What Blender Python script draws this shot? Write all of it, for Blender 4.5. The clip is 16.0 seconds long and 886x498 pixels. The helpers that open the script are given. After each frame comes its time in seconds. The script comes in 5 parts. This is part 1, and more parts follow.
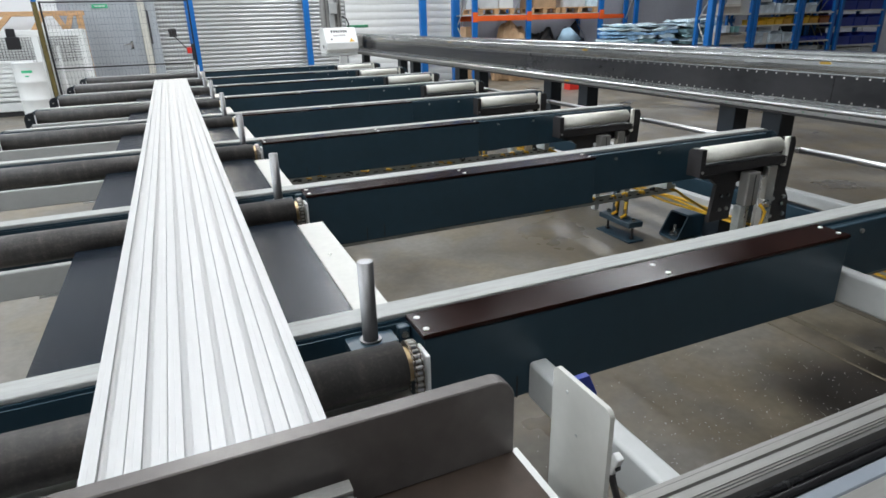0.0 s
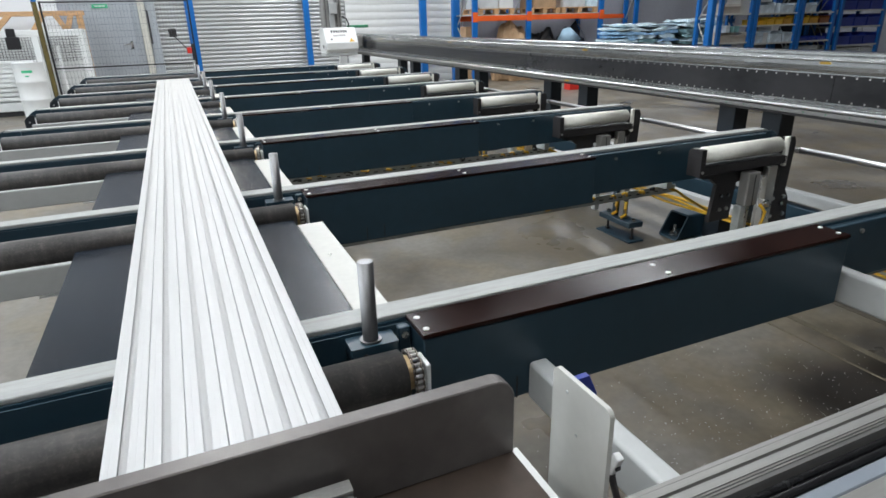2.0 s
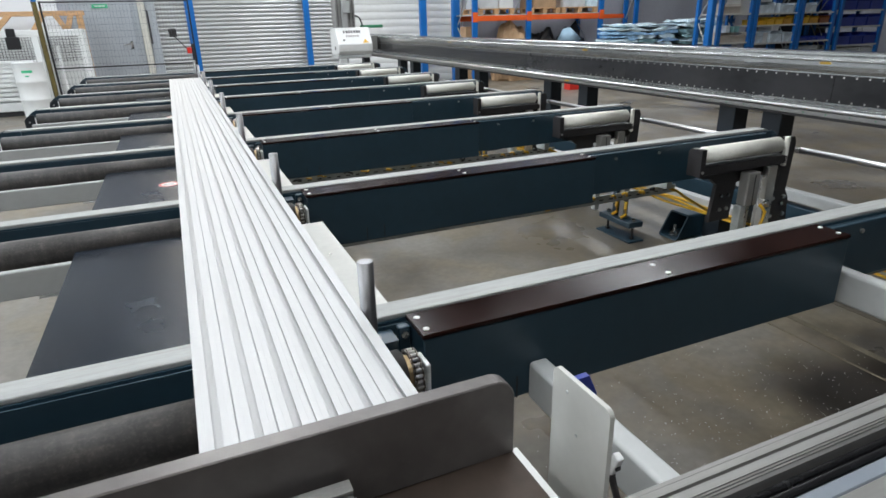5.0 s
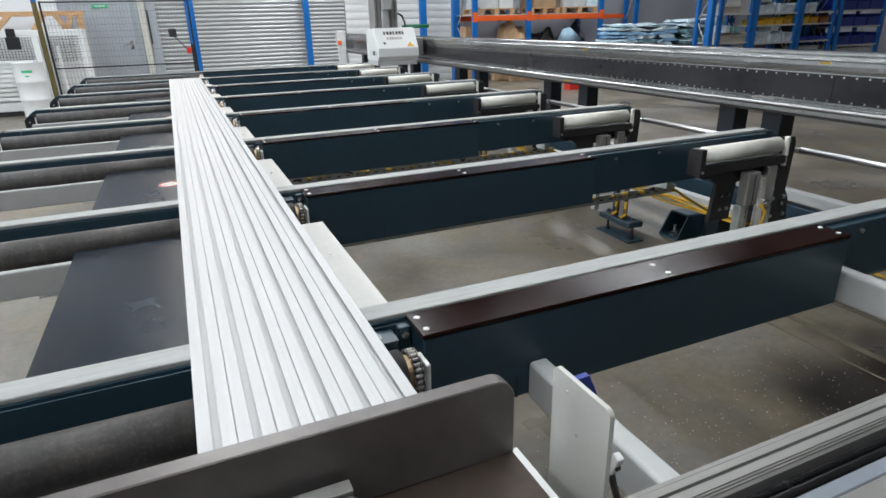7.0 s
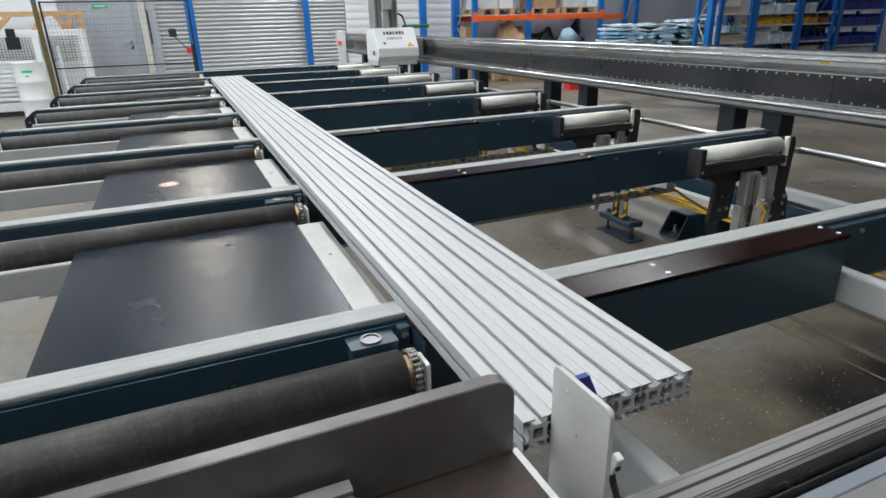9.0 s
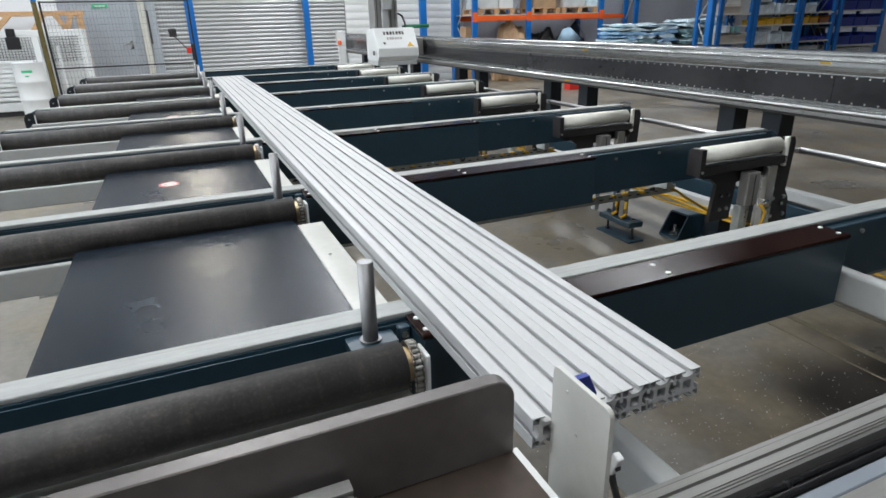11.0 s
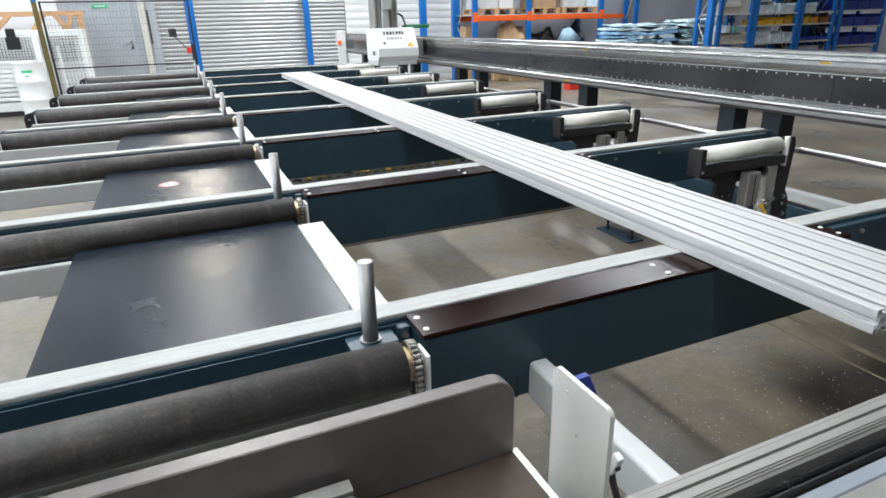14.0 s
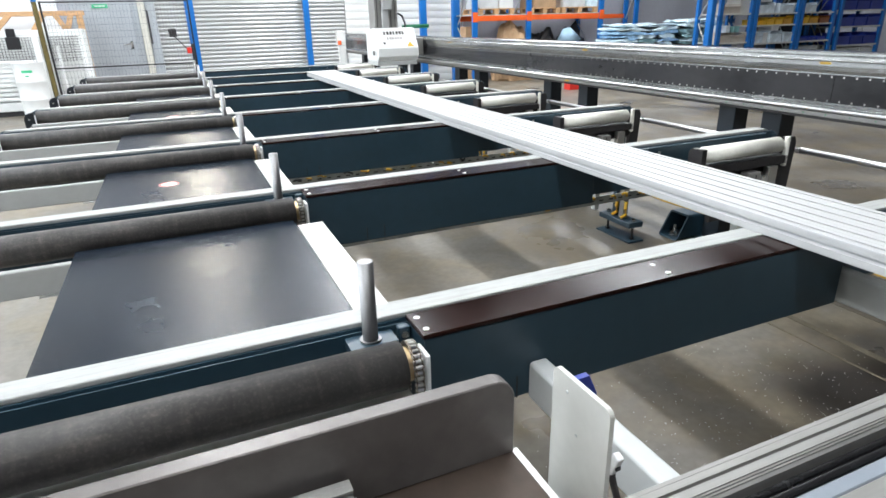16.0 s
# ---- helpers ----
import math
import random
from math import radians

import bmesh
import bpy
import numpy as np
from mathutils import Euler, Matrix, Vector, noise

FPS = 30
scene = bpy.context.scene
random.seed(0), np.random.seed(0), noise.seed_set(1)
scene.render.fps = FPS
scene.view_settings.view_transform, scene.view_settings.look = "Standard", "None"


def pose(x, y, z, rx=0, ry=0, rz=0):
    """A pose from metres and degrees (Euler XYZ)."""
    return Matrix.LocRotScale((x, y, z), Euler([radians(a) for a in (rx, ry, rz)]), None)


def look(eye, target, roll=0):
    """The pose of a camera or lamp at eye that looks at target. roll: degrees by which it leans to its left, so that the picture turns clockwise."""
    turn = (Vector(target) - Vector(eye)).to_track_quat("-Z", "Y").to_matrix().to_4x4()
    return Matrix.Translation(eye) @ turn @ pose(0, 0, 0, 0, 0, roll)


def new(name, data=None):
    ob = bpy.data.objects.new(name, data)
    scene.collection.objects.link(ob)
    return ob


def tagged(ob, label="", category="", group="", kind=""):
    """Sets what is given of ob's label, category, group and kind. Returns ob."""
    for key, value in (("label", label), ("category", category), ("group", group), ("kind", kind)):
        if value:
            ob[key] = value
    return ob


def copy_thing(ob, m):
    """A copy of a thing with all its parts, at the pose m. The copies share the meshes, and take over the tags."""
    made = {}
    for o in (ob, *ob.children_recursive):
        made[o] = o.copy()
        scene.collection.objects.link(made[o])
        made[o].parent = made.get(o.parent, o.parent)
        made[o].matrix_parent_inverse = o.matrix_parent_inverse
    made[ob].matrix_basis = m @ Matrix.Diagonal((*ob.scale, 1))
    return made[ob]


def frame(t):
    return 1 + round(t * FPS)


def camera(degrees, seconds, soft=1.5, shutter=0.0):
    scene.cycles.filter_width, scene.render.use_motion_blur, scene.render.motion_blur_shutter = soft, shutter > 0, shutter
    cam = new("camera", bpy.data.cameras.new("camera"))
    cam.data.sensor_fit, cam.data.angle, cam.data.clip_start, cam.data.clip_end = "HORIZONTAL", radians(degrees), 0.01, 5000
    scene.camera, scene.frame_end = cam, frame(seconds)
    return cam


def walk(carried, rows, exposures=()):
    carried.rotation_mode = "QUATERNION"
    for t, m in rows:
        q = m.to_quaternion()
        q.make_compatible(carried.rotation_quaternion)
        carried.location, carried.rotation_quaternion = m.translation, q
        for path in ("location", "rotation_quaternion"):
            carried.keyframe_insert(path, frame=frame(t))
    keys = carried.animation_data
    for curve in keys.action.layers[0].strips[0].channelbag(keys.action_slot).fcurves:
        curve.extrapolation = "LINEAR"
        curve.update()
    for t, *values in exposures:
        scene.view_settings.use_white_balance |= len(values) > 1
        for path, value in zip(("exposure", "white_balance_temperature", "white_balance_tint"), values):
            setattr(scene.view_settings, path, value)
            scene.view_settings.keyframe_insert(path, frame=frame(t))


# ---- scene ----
HS = 0.86            # height of the belts above the floor
FIRST, STEP, COUNT = 0.981, 0.9743, 8   # far edge of the first belt, spacing of the cross beams
cam = camera(73.53, 16.0, soft=1.6)
EYE = (0.0, 0.0, HS + 0.5)
YAW, PITCH = radians(23.1735), radians(21.169)
AIM = (math.sin(YAW) * math.cos(PITCH), math.cos(YAW) * math.cos(PITCH), HS + 0.5 - math.sin(PITCH))
VIEW = look(EYE, AIM, -1.495)
walk(cam, [(0, VIEW), (16, VIEW)],
     exposures=[(0, 0.0), (3.5, -0.04), (7.0, -0.08), (9.0, -0.12), (11.5, 0.0), (12.5, 0.13), (13.4, 0.26), (14.0, 0.44), (14.6, 0.62), (16, 0.66)])

# ---- world and lamps ----
world = bpy.data.worlds.new("hall_air")
scene.world = world
world.use_nodes = True
sky = world.node_tree.nodes.new("ShaderNodeTexSky")
sky.sky_type, sky.sun_disc = "NISHITA", False
sky.sun_elevation, sky.sun_rotation = radians(40), radians(-70)
world.node_tree.links.new(sky.outputs[0], world.node_tree.nodes["Background"].inputs[0])
world.node_tree.nodes["Background"].inputs[1].default_value = 0.1


def area_lamp(name, m, sx, sy, watts, colour):
    data = bpy.data.lights.new(name, "AREA")
    data.shape, data.size, data.size_y, data.energy, data.color = "RECTANGLE", sx, sy, watts, colour
    ob = new(name, data)
    ob.matrix_basis = m
    return ob


CEIL, Y1_WALL = 6.0, 13.5
# strip lamps: row, first and last lamp along the hall
# the row at 2.9 is an added fill that brightens the far end
LAMP_ROWS = ((-4.6, -3.0, 11.6), (0.05, -1.2, 8.5), (2.9, 9.2, 12.05), (4.7, 4.2, 7.05), (8.6, 8.6, 11.45))
for lx, ya, yb in LAMP_ROWS:
    area_lamp("strip_light", pose(lx, (ya + yb) / 2, CEIL - 0.24), 0.32, yb - ya + 2.6, {-4.6: 22, 0.05: 32, 2.9: 52, 4.7: 14, 8.6: 48}[lx] * (yb - ya + 2.6), (0.91, 0.955, 1.0))
area_lamp("rear_window_light", pose(0.30, Y1_WALL + 0.08, 4.35, -90, 0, 0), 0.45, 1.7, 54, (1.0, 0.93, 0.80))
# daylight through the high window band in the side wall
area_lamp("window_light", pose(-5.9, 6.5, 3.6, 0, -90, 0), 2.6, 10.0, 310, (0.84, 0.93, 1.0))


# ---- materials ----
def mat(name, base, rough=0.5, metal=0.0, vary=0.12, scale=6.0, bump=0.0, bump_scale=80.0, stretch=(1, 1, 1), rough_vary=0.06, spec=0.5, coat=0.0, depth=0.002):
    m = bpy.data.materials.new(name)
    m.use_nodes = True
    nt = m.node_tree
    b = nt.nodes["Principled BSDF"]
    b.inputs["Roughness"].default_value, b.inputs["Metallic"].default_value = rough, metal
    b.inputs["Specular IOR Level"].default_value = spec
    b.inputs["Coat Weight"].default_value = coat
    tc = nt.nodes.new("ShaderNodeTexCoord")
    mp = nt.nodes.new("ShaderNodeMapping")
    mp.inputs["Scale"].default_value = stretch
    nt.links.new(tc.outputs["Object"], mp.inputs[0])

    def noise_node(sc, detail):
        n = nt.nodes.new("ShaderNodeTexNoise")
        n.inputs["Scale"].default_value, n.inputs["Detail"].default_value = sc, detail
        nt.links.new(mp.outputs[0], n.inputs["Vector"])
        return n
    big, fine = noise_node(scale, 5), noise_node(scale * 9, 3)
    mix = nt.nodes.new("ShaderNodeMath")
    mix.operation = "MULTIPLY_ADD"
    nt.links.new(fine.outputs[0], mix.inputs[0])
    mix.inputs[1].default_value = 0.5
    nt.links.new(big.outputs[0], mix.inputs[2])
    ramp = nt.nodes.new("ShaderNodeValToRGB")
    ramp.color_ramp.elements[0].position, ramp.color_ramp.elements[1].position = 0.45, 1.05
    lo, hi = 1 - vary, 1 + vary
    ramp.color_ramp.elements[0].color = (*[min(1, c * lo) for c in base], 1)
    ramp.color_ramp.elements[1].color = (*[min(1, c * hi) for c in base], 1)
    nt.links.new(mix.outputs[0], ramp.inputs[0])
    nt.links.new(ramp.outputs[0], b.inputs["Base Color"])
    rm = nt.nodes.new("ShaderNodeMapRange")
    rm.inputs["From Min"].default_value, rm.inputs["From Max"].default_value = 0.3, 0.7
    rm.inputs["To Min"].default_value, rm.inputs["To Max"].default_value = max(0.02, rough - rough_vary), min(1, rough + rough_vary)
    nt.links.new(big.outputs[0], rm.inputs[0])
    nt.links.new(rm.outputs[0], b.inputs["Roughness"])
    if bump:
        bn = noise_node(bump_scale, 4)
        bp = nt.nodes.new("ShaderNodeBump")
        bp.inputs["Strength"].default_value, bp.inputs["Distance"].default_value = bump, depth
        nt.links.new(bn.outputs[0], bp.inputs["Height"])
        nt.links.new(bp.outputs[0], b.inputs["Normal"])
    return m


M_ANTHRACITE = mat("anthracite_paint", (0.017, 0.041, 0.060), 0.36, vary=0.18, scale=3, bump=0.08, bump_scale=400)
M_BLACK_SHEET = mat("black_textured_sheet", (0.007, 0.012, 0.020), 0.25, vary=0.35, scale=5, bump=0.8, bump_scale=330, rough_vary=0.03, depth=0.0005, spec=0.30)
M_BELT = mat("white_belt_plastic", (0.335, 0.345, 0.335), 0.55, vary=0.12, scale=10, bump=0.2, bump_scale=120, stretch=(1, 4, 1))
M_RUBBER = mat("dark_roller_rubber", (0.044, 0.042, 0.041), 0.48, vary=0.3, scale=5, bump=0.06, bump_scale=120, stretch=(2, 1, 1), rough_vary=0.03, spec=0.26)
M_STEEL = mat("bright_steel", (0.55, 0.54, 0.52), 0.28, metal=1.0, vary=0.12, scale=9, bump=0.05)
M_CHROME = mat("chrome_rod", (0.62, 0.62, 0.63), 0.33, metal=1.0, vary=0.03, scale=3, rough_vary=0.02)
def streaks(m, axis_scale, scale, amount):
    """Long worn streaks: lighter scuffs drawn out along one axis."""
    nt = m.node_tree
    b = nt.nodes["Principled BSDF"]
    src = b.inputs["Base Color"].links[0].from_socket
    tc = nt.nodes.new("ShaderNodeTexCoord")
    mp = nt.nodes.new("ShaderNodeMapping")
    mp.inputs["Scale"].default_value = axis_scale
    n = nt.nodes.new("ShaderNodeTexNoise")
    n.inputs["Scale"].default_value, n.inputs["Detail"].default_value = scale, 6
    r = nt.nodes.new("ShaderNodeValToRGB")
    r.color_ramp.elements[0].position, r.color_ramp.elements[1].position = 0.50, 0.75
    r.color_ramp.elements[0].color, r.color_ramp.elements[1].color = (1, 1, 1, 1), (amount, amount * 0.97, amount * 0.93, 1)
    mx = nt.nodes.new("ShaderNodeMix")
    mx.data_type, mx.blend_type = "RGBA", "MULTIPLY"
    mx.inputs[0].default_value = 1.0
    nt.links.new(tc.outputs["Object"], mp.inputs[0])
    nt.links.new(mp.outputs[0], n.inputs["Vector"])
    nt.links.new(n.outputs[0], r.inputs[0])
    nt.links.new(src, mx.inputs[6])
    nt.links.new(r.outputs[0], mx.inputs[7])
    nt.links.new(mx.outputs[2], b.inputs["Base Color"])
    return m


streaks(M_RUBBER, (5, 0.6, 0.6), 9, 1.5)
streaks(M_RUBBER, (1, 6, 6), 12, 1.5)
streaks(M_RUBBER, (3, 3, 3), 60, 1.6)
streaks(M_BELT, (0.4, 9, 1), 18, 0.82)
streaks(M_BLACK_SHEET, (1, 1, 1), 20, 1.15)
M_PIN = mat("turned_steel", (0.23, 0.23, 0.235), 0.40, metal=1.0, vary=0.2, scale=30, stretch=(1, 1, 0.15))
M_BRASS = mat("oiled_brass", (0.45, 0.34, 0.20), 0.4, metal=1.0, vary=0.3, scale=40)
M_CHAIN = mat("oiled_chain_steel", (0.20, 0.17, 0.14), 0.35, metal=1.0, vary=0.4, scale=60)
M_BROWN = mat("brown_phenolic_plate", (0.011, 0.004, 0.003), 0.19, vary=0.6, scale=9, bump=0.06, bump_scale=60, rough_vary=0.05, spec=0.08)
M_OILSTEEL = mat("oiled_raw_steel", (0.135, 0.124, 0.118), 0.38, metal=0.35, vary=0.3, scale=4, bump=0.1, bump_scale=150)
M_BASEPLATE = mat("brown_oiled_plate", (0.050, 0.036, 0.028), 0.45, metal=0.2, vary=0.4, scale=5, bump=0.12, bump_scale=120)
M_ALU = mat("mill_aluminium", (0.465, 0.47, 0.47), 0.50, metal=0.25, vary=0.03, scale=40, stretch=(5, 0.02, 5), rough_vary=0.0)
M_ALU_GREY = mat("anodised_aluminium", (0.285, 0.28, 0.268), 0.45, metal=0.4, vary=0.1, scale=6, stretch=(0.3, 4, 4))
M_RAIL = mat("rail_steel", (0.42, 0.43, 0.43), 0.26, metal=0.9, vary=0.12, scale=4, stretch=(3, 0.4, 3), rough_vary=0.02)
M_BAND = mat("dark_cover_band", (0.026, 0.026, 0.028), 0.20, metal=0.0, vary=0.3, scale=3, stretch=(1, 0.5, 1))
M_LIGHTGREY = mat("light_grey_paint", (0.43, 0.445, 0.44), 0.42, vary=0.07, scale=5, bump=0.03)
M_OFFWHITE = mat("offwhite_paint", (0.52, 0.52, 0.485), 0.45, vary=0.08, scale=6, bump=0.03)
M_WHITE = mat("white_paint", (0.70, 0.71, 0.70), 0.4, vary=0.04, scale=5)
M_WHITEPLASTIC = mat("cream_plastic", (0.72, 0.71, 0.65), 0.65, vary=0.12, scale=12, spec=0.3)
M_DARKMETAL = mat("dark_bracket_metal", (0.030, 0.028, 0.029), 0.42, metal=0.3, vary=0.3, scale=8, bump=0.08)
M_BLACK = mat("black_plastic", (0.014, 0.014, 0.016), 0.4, vary=0.2, scale=12)
M_RIBBED = mat("black_conduit", (0.016, 0.016, 0.017), 0.22, vary=0.2, scale=20)
M_YELLOW = mat("yellow_hose", (0.62, 0.36, 0.02), 0.45, vary=0.2, scale=20)
M_ZINC = mat("zinc_sheet", (0.45, 0.48, 0.47), 0.45, metal=0.35, vary=0.25, scale=25)
M_BLUE = mat("blue_rack_paint", (0.004, 0.125, 0.42), 0.4, vary=0.15, scale=5)
M_BINBLUE = mat("blue_bin_plastic", (0.012, 0.030, 0.26), 0.4, vary=0.2, scale=5)
M_ORANGE = mat("orange_beam_paint", (0.80, 0.12, 0.02), 0.42, vary=0.12, scale=5)
M_RED = mat("red_plastic", (0.65, 0.03, 0.02), 0.4, vary=0.1)
M_GREEN = mat("green_plastic", (0.03, 0.20, 0.10), 0.4, vary=0.2)
M_SIGNGREEN = mat("sign_green", (0.05, 0.45, 0.22), 0.5, vary=0.05)
M_WOOD = mat("pale_timber", (0.50, 0.30, 0.15), 0.7, vary=0.3, scale=4, stretch=(2, 2, 12), bump=0.1)
M_CARD = mat("brown_cardboard", (0.40, 0.26, 0.15), 0.8, vary=0.2, scale=6)
M_FILM = mat("clear_plastic_wrap", (0.62, 0.76, 0.86), 0.12, vary=0.25, scale=14, bump=0.6, bump_scale=25)
M_CONE = mat("pale_blue_cloth", (0.26, 0.38, 0.48), 0.7, vary=0.1)
M_CLEAR = mat("bluish_stretch_film", (0.30, 0.50, 0.72), 0.10, vary=0.4, scale=9, bump=0.8, bump_scale=18)
M_TEALFILM = mat("dull_teal_film", (0.16, 0.27, 0.29), 0.18, vary=0.4, scale=9, bump=0.6, bump_scale=18)
M_CRATE = mat("translucent_grey_crate", (0.58, 0.66, 0.72), 0.25, vary=0.2, scale=9)
M_BEIGE = mat("beige_crate_plastic", (0.42, 0.38, 0.33), 0.5, vary=0.15, scale=6)
M_AMBER = mat("amber_bin_plastic", (0.52, 0.27, 0.02), 0.4, vary=0.2, scale=6)
M_RUST = mat("brown_bin_plastic", (0.22, 0.075, 0.02), 0.45, vary=0.2, scale=6)
M_TABLE = mat("blue_grey_table_paint", (0.20, 0.225, 0.26), 0.42, vary=0.08, scale=4, bump=0.03)
M_DOORGREY = mat("grey_door_paint", (0.36, 0.39, 0.42), 0.42, vary=0.06, scale=2)
M_SLAT = mat("shutter_slat_metal", (0.41, 0.42, 0.42), 0.42, metal=0.25, vary=0.1, scale=3, stretch=(0.4, 2, 2))
M_WALLGREY = mat("grey_wall_panel", (0.33, 0.34, 0.38), 0.6, vary=0.08, scale=1.5)
M_LEGDARK = mat("near_black_paint", (0.012, 0.017, 0.023), 0.4, vary=0.2, scale=4)
# lack of light up the rear wall, put into the base colour
M_WALLUNLIT = mat("unlit_wall_panel", (0.10, 0.10, 0.11), 0.6, vary=0.08, scale=1.5)
M_WALLWHITE = mat("white_wall_panel", (0.75, 0.76, 0.77), 0.6, vary=0.04, scale=1.5)
M_CEIL = mat("ceiling_sheet", (0.20, 0.20, 0.21), 0.7, vary=0.06, scale=1.0)
M_COLUMN = mat("pale_plaster", (0.55, 0.54, 0.48), 0.7, vary=0.08, scale=4)
M_HAZARD = mat("brass_yellow_post", (0.13, 0.10, 0.03), 0.4, vary=0.2, scale=8)
M_BOX = mat("pale_box", (0.55, 0.57, 0.58), 0.5, vary=0.15, scale=6)
M_TEAL = mat("teal_casting", (0.20, 0.42, 0.42), 0.5, vary=0.2, scale=6)
M_LENS = bpy.data.materials.new("lamp_diffuser")
M_LENS.use_nodes = True
M_LENS.node_tree.nodes["Principled BSDF"].inputs["Emission Color"].default_value = (1, 0.97, 0.93, 1)
M_LENS.node_tree.nodes["Principled BSDF"].inputs["Emission Strength"].default_value = 6.0


def concrete():
    m = mat("stained_concrete", (0.196, 0.177, 0.147), 0.40, vary=0.25, scale=1.1, bump=0.12, bump_scale=60, rough_vary=0.16)
    nt = m.node_tree
    b = nt.nodes["Principled BSDF"]
    tc = nt.nodes.new("ShaderNodeTexCoord")

    def layer(src, height, lo, hi, dark, light):
        r = nt.nodes.new("ShaderNodeValToRGB")
        r.color_ramp.elements[0].position, r.color_ramp.elements[1].position = lo, hi
        r.color_ramp.elements[0].color, r.color_ramp.elements[1].color = (*dark, 1), (*light, 1)
        nt.links.new(height, r.inputs[0])
        mx = nt.nodes.new("ShaderNodeMix")
        mx.data_type, mx.blend_type = "RGBA", "MULTIPLY"
        mx.inputs[0].default_value = 1.0
        nt.links.new(src, mx.inputs[6])
        nt.links.new(r.outputs[0], mx.inputs[7])
        return mx.outputs[2]

    def cloud(scale, detail, distort):
        n = nt.nodes.new("ShaderNodeTexNoise")
        n.inputs["Scale"].default_value, n.inputs["Detail"].default_value, n.inputs["Distortion"].default_value = scale, detail, distort
        nt.links.new(tc.outputs["Object"], n.inputs["Vector"])
        return n.outputs[0]
    col = b.inputs["Base Color"].links[0].from_socket
    col = layer(col, cloud(0.9, 8, 0.6), 0.36, 0.62, (0.60, 0.57, 0.52), (1, 1, 1))
    col = layer(col, cloud(2.3, 6, 1.2), 0.40, 0.58, (1.02, 0.98, 0.88), (0.97, 1.0, 1.05))
    # round uneven-edged patch by the first beam, far darker towards its middle
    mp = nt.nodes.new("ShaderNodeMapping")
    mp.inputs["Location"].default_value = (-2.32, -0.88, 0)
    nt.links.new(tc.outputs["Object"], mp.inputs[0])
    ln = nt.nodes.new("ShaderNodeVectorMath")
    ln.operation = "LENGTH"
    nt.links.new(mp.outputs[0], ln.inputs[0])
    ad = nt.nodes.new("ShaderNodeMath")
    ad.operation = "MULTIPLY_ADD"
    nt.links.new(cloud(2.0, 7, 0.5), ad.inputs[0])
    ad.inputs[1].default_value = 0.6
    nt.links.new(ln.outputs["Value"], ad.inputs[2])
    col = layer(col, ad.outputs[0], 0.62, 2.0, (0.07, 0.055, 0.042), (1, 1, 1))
    col = layer(col, cloud(28, 6, 0.3), 0.35, 0.65, (0.90, 0.89, 0.88), (1.06, 1.06, 1.06))
    nt.links.new(col, b.inputs["Base Color"])
    return m


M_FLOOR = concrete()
M_WIRE = mat("grey_fence_wire", (0.16, 0.17, 0.18), 0.45, metal=0.4, vary=0.1)
M_PAINTLINE = mat("worn_floor_paint", (0.145, 0.125, 0.09), 0.5, vary=0.4, scale=8)


# ---- mesh helpers ----
def box(bm, x0, x1, y0, y1, z0, z1, bevel=0.0, segs=1):
    vs = [bm.verts.new((x, y, z)) for z in (z0, z1) for y in (y0, y1) for x in (x0, x1)]
    fs = [bm.faces.new([vs[i] for i in q]) for q in
          ((0, 2, 3, 1), (4, 5, 7, 6), (0, 1, 5, 4), (2, 6, 7, 3), (0, 4, 6, 2), (1, 3, 7, 5))]
    if bevel:
        es = list({e for f in fs for e in f.edges})
        bmesh.ops.bevel(bm, geom=es, offset=bevel, segments=segs, affect="EDGES", profile=0.5)
    return bm


def rod(bm, a, b, r, segs=16, r2=None, bevel=0.0):
    a, b = Vector(a), Vector(b)
    d = b - a
    m = Matrix.Translation((a + b) / 2) @ d.to_track_quat("Z", "Y").to_matrix().to_4x4()
    got = bmesh.ops.create_cone(bm, cap_ends=True, segments=segs, radius1=r, radius2=r if r2 is None else r2, depth=d.length, matrix=m)
    if bevel:
        caps = [f for f in {f for v in got["verts"] for f in v.link_faces} if len(f.verts) > 4]
        bmesh.ops.bevel(bm, geom=list({e for f in caps for e in f.edges}), offset=bevel, segments=2, affect="EDGES")
    return bm


def ring(bm, centre, axis, r_in, r_out, width, segs=24):
    c, ax = Vector(centre), Vector(axis).normalized()
    q = ax.to_track_quat("Z", "Y").to_matrix()
    rows = []
    for k in range(segs):
        a = 2 * math.pi * k / segs
        d = q @ Vector((math.cos(a), math.sin(a), 0))
        rows.append([bm.verts.new(c + d * r + ax * w) for r, w in
                     ((r_in, -width / 2), (r_out, -width / 2), (r_out, width / 2), (r_in, width / 2))])
    for k in range(segs):
        p, n = rows[k], rows[(k + 1) % segs]
        for i in range(4):
            bm.faces.new((p[i], n[i], n[(i + 1) % 4], p[(i + 1) % 4]))
    return bm


def tube_path(bm, points, r, segs=8):
    """A round hose through the points."""
    pts = [Vector(p) for p in points]
    rows = []
    for i, p in enumerate(pts):
        d = (pts[min(i + 1, len(pts) - 1)] - pts[max(i - 1, 0)]).normalized()
        q = d.to_track_quat("Z", "Y").to_matrix()
        rows.append([bm.verts.new(p + q @ Vector((math.cos(2 * math.pi * k / segs) * r, math.sin(2 * math.pi * k / segs) * r, 0))) for k in range(segs)])
    for a, b in zip(rows, rows[1:]):
        for k in range(segs):
            bm.faces.new((a[k], a[(k + 1) % segs], b[(k + 1) % segs], b[k]))
    bm.faces.new(rows[0][::-1])
    bm.faces.new(rows[-1])
    return bm


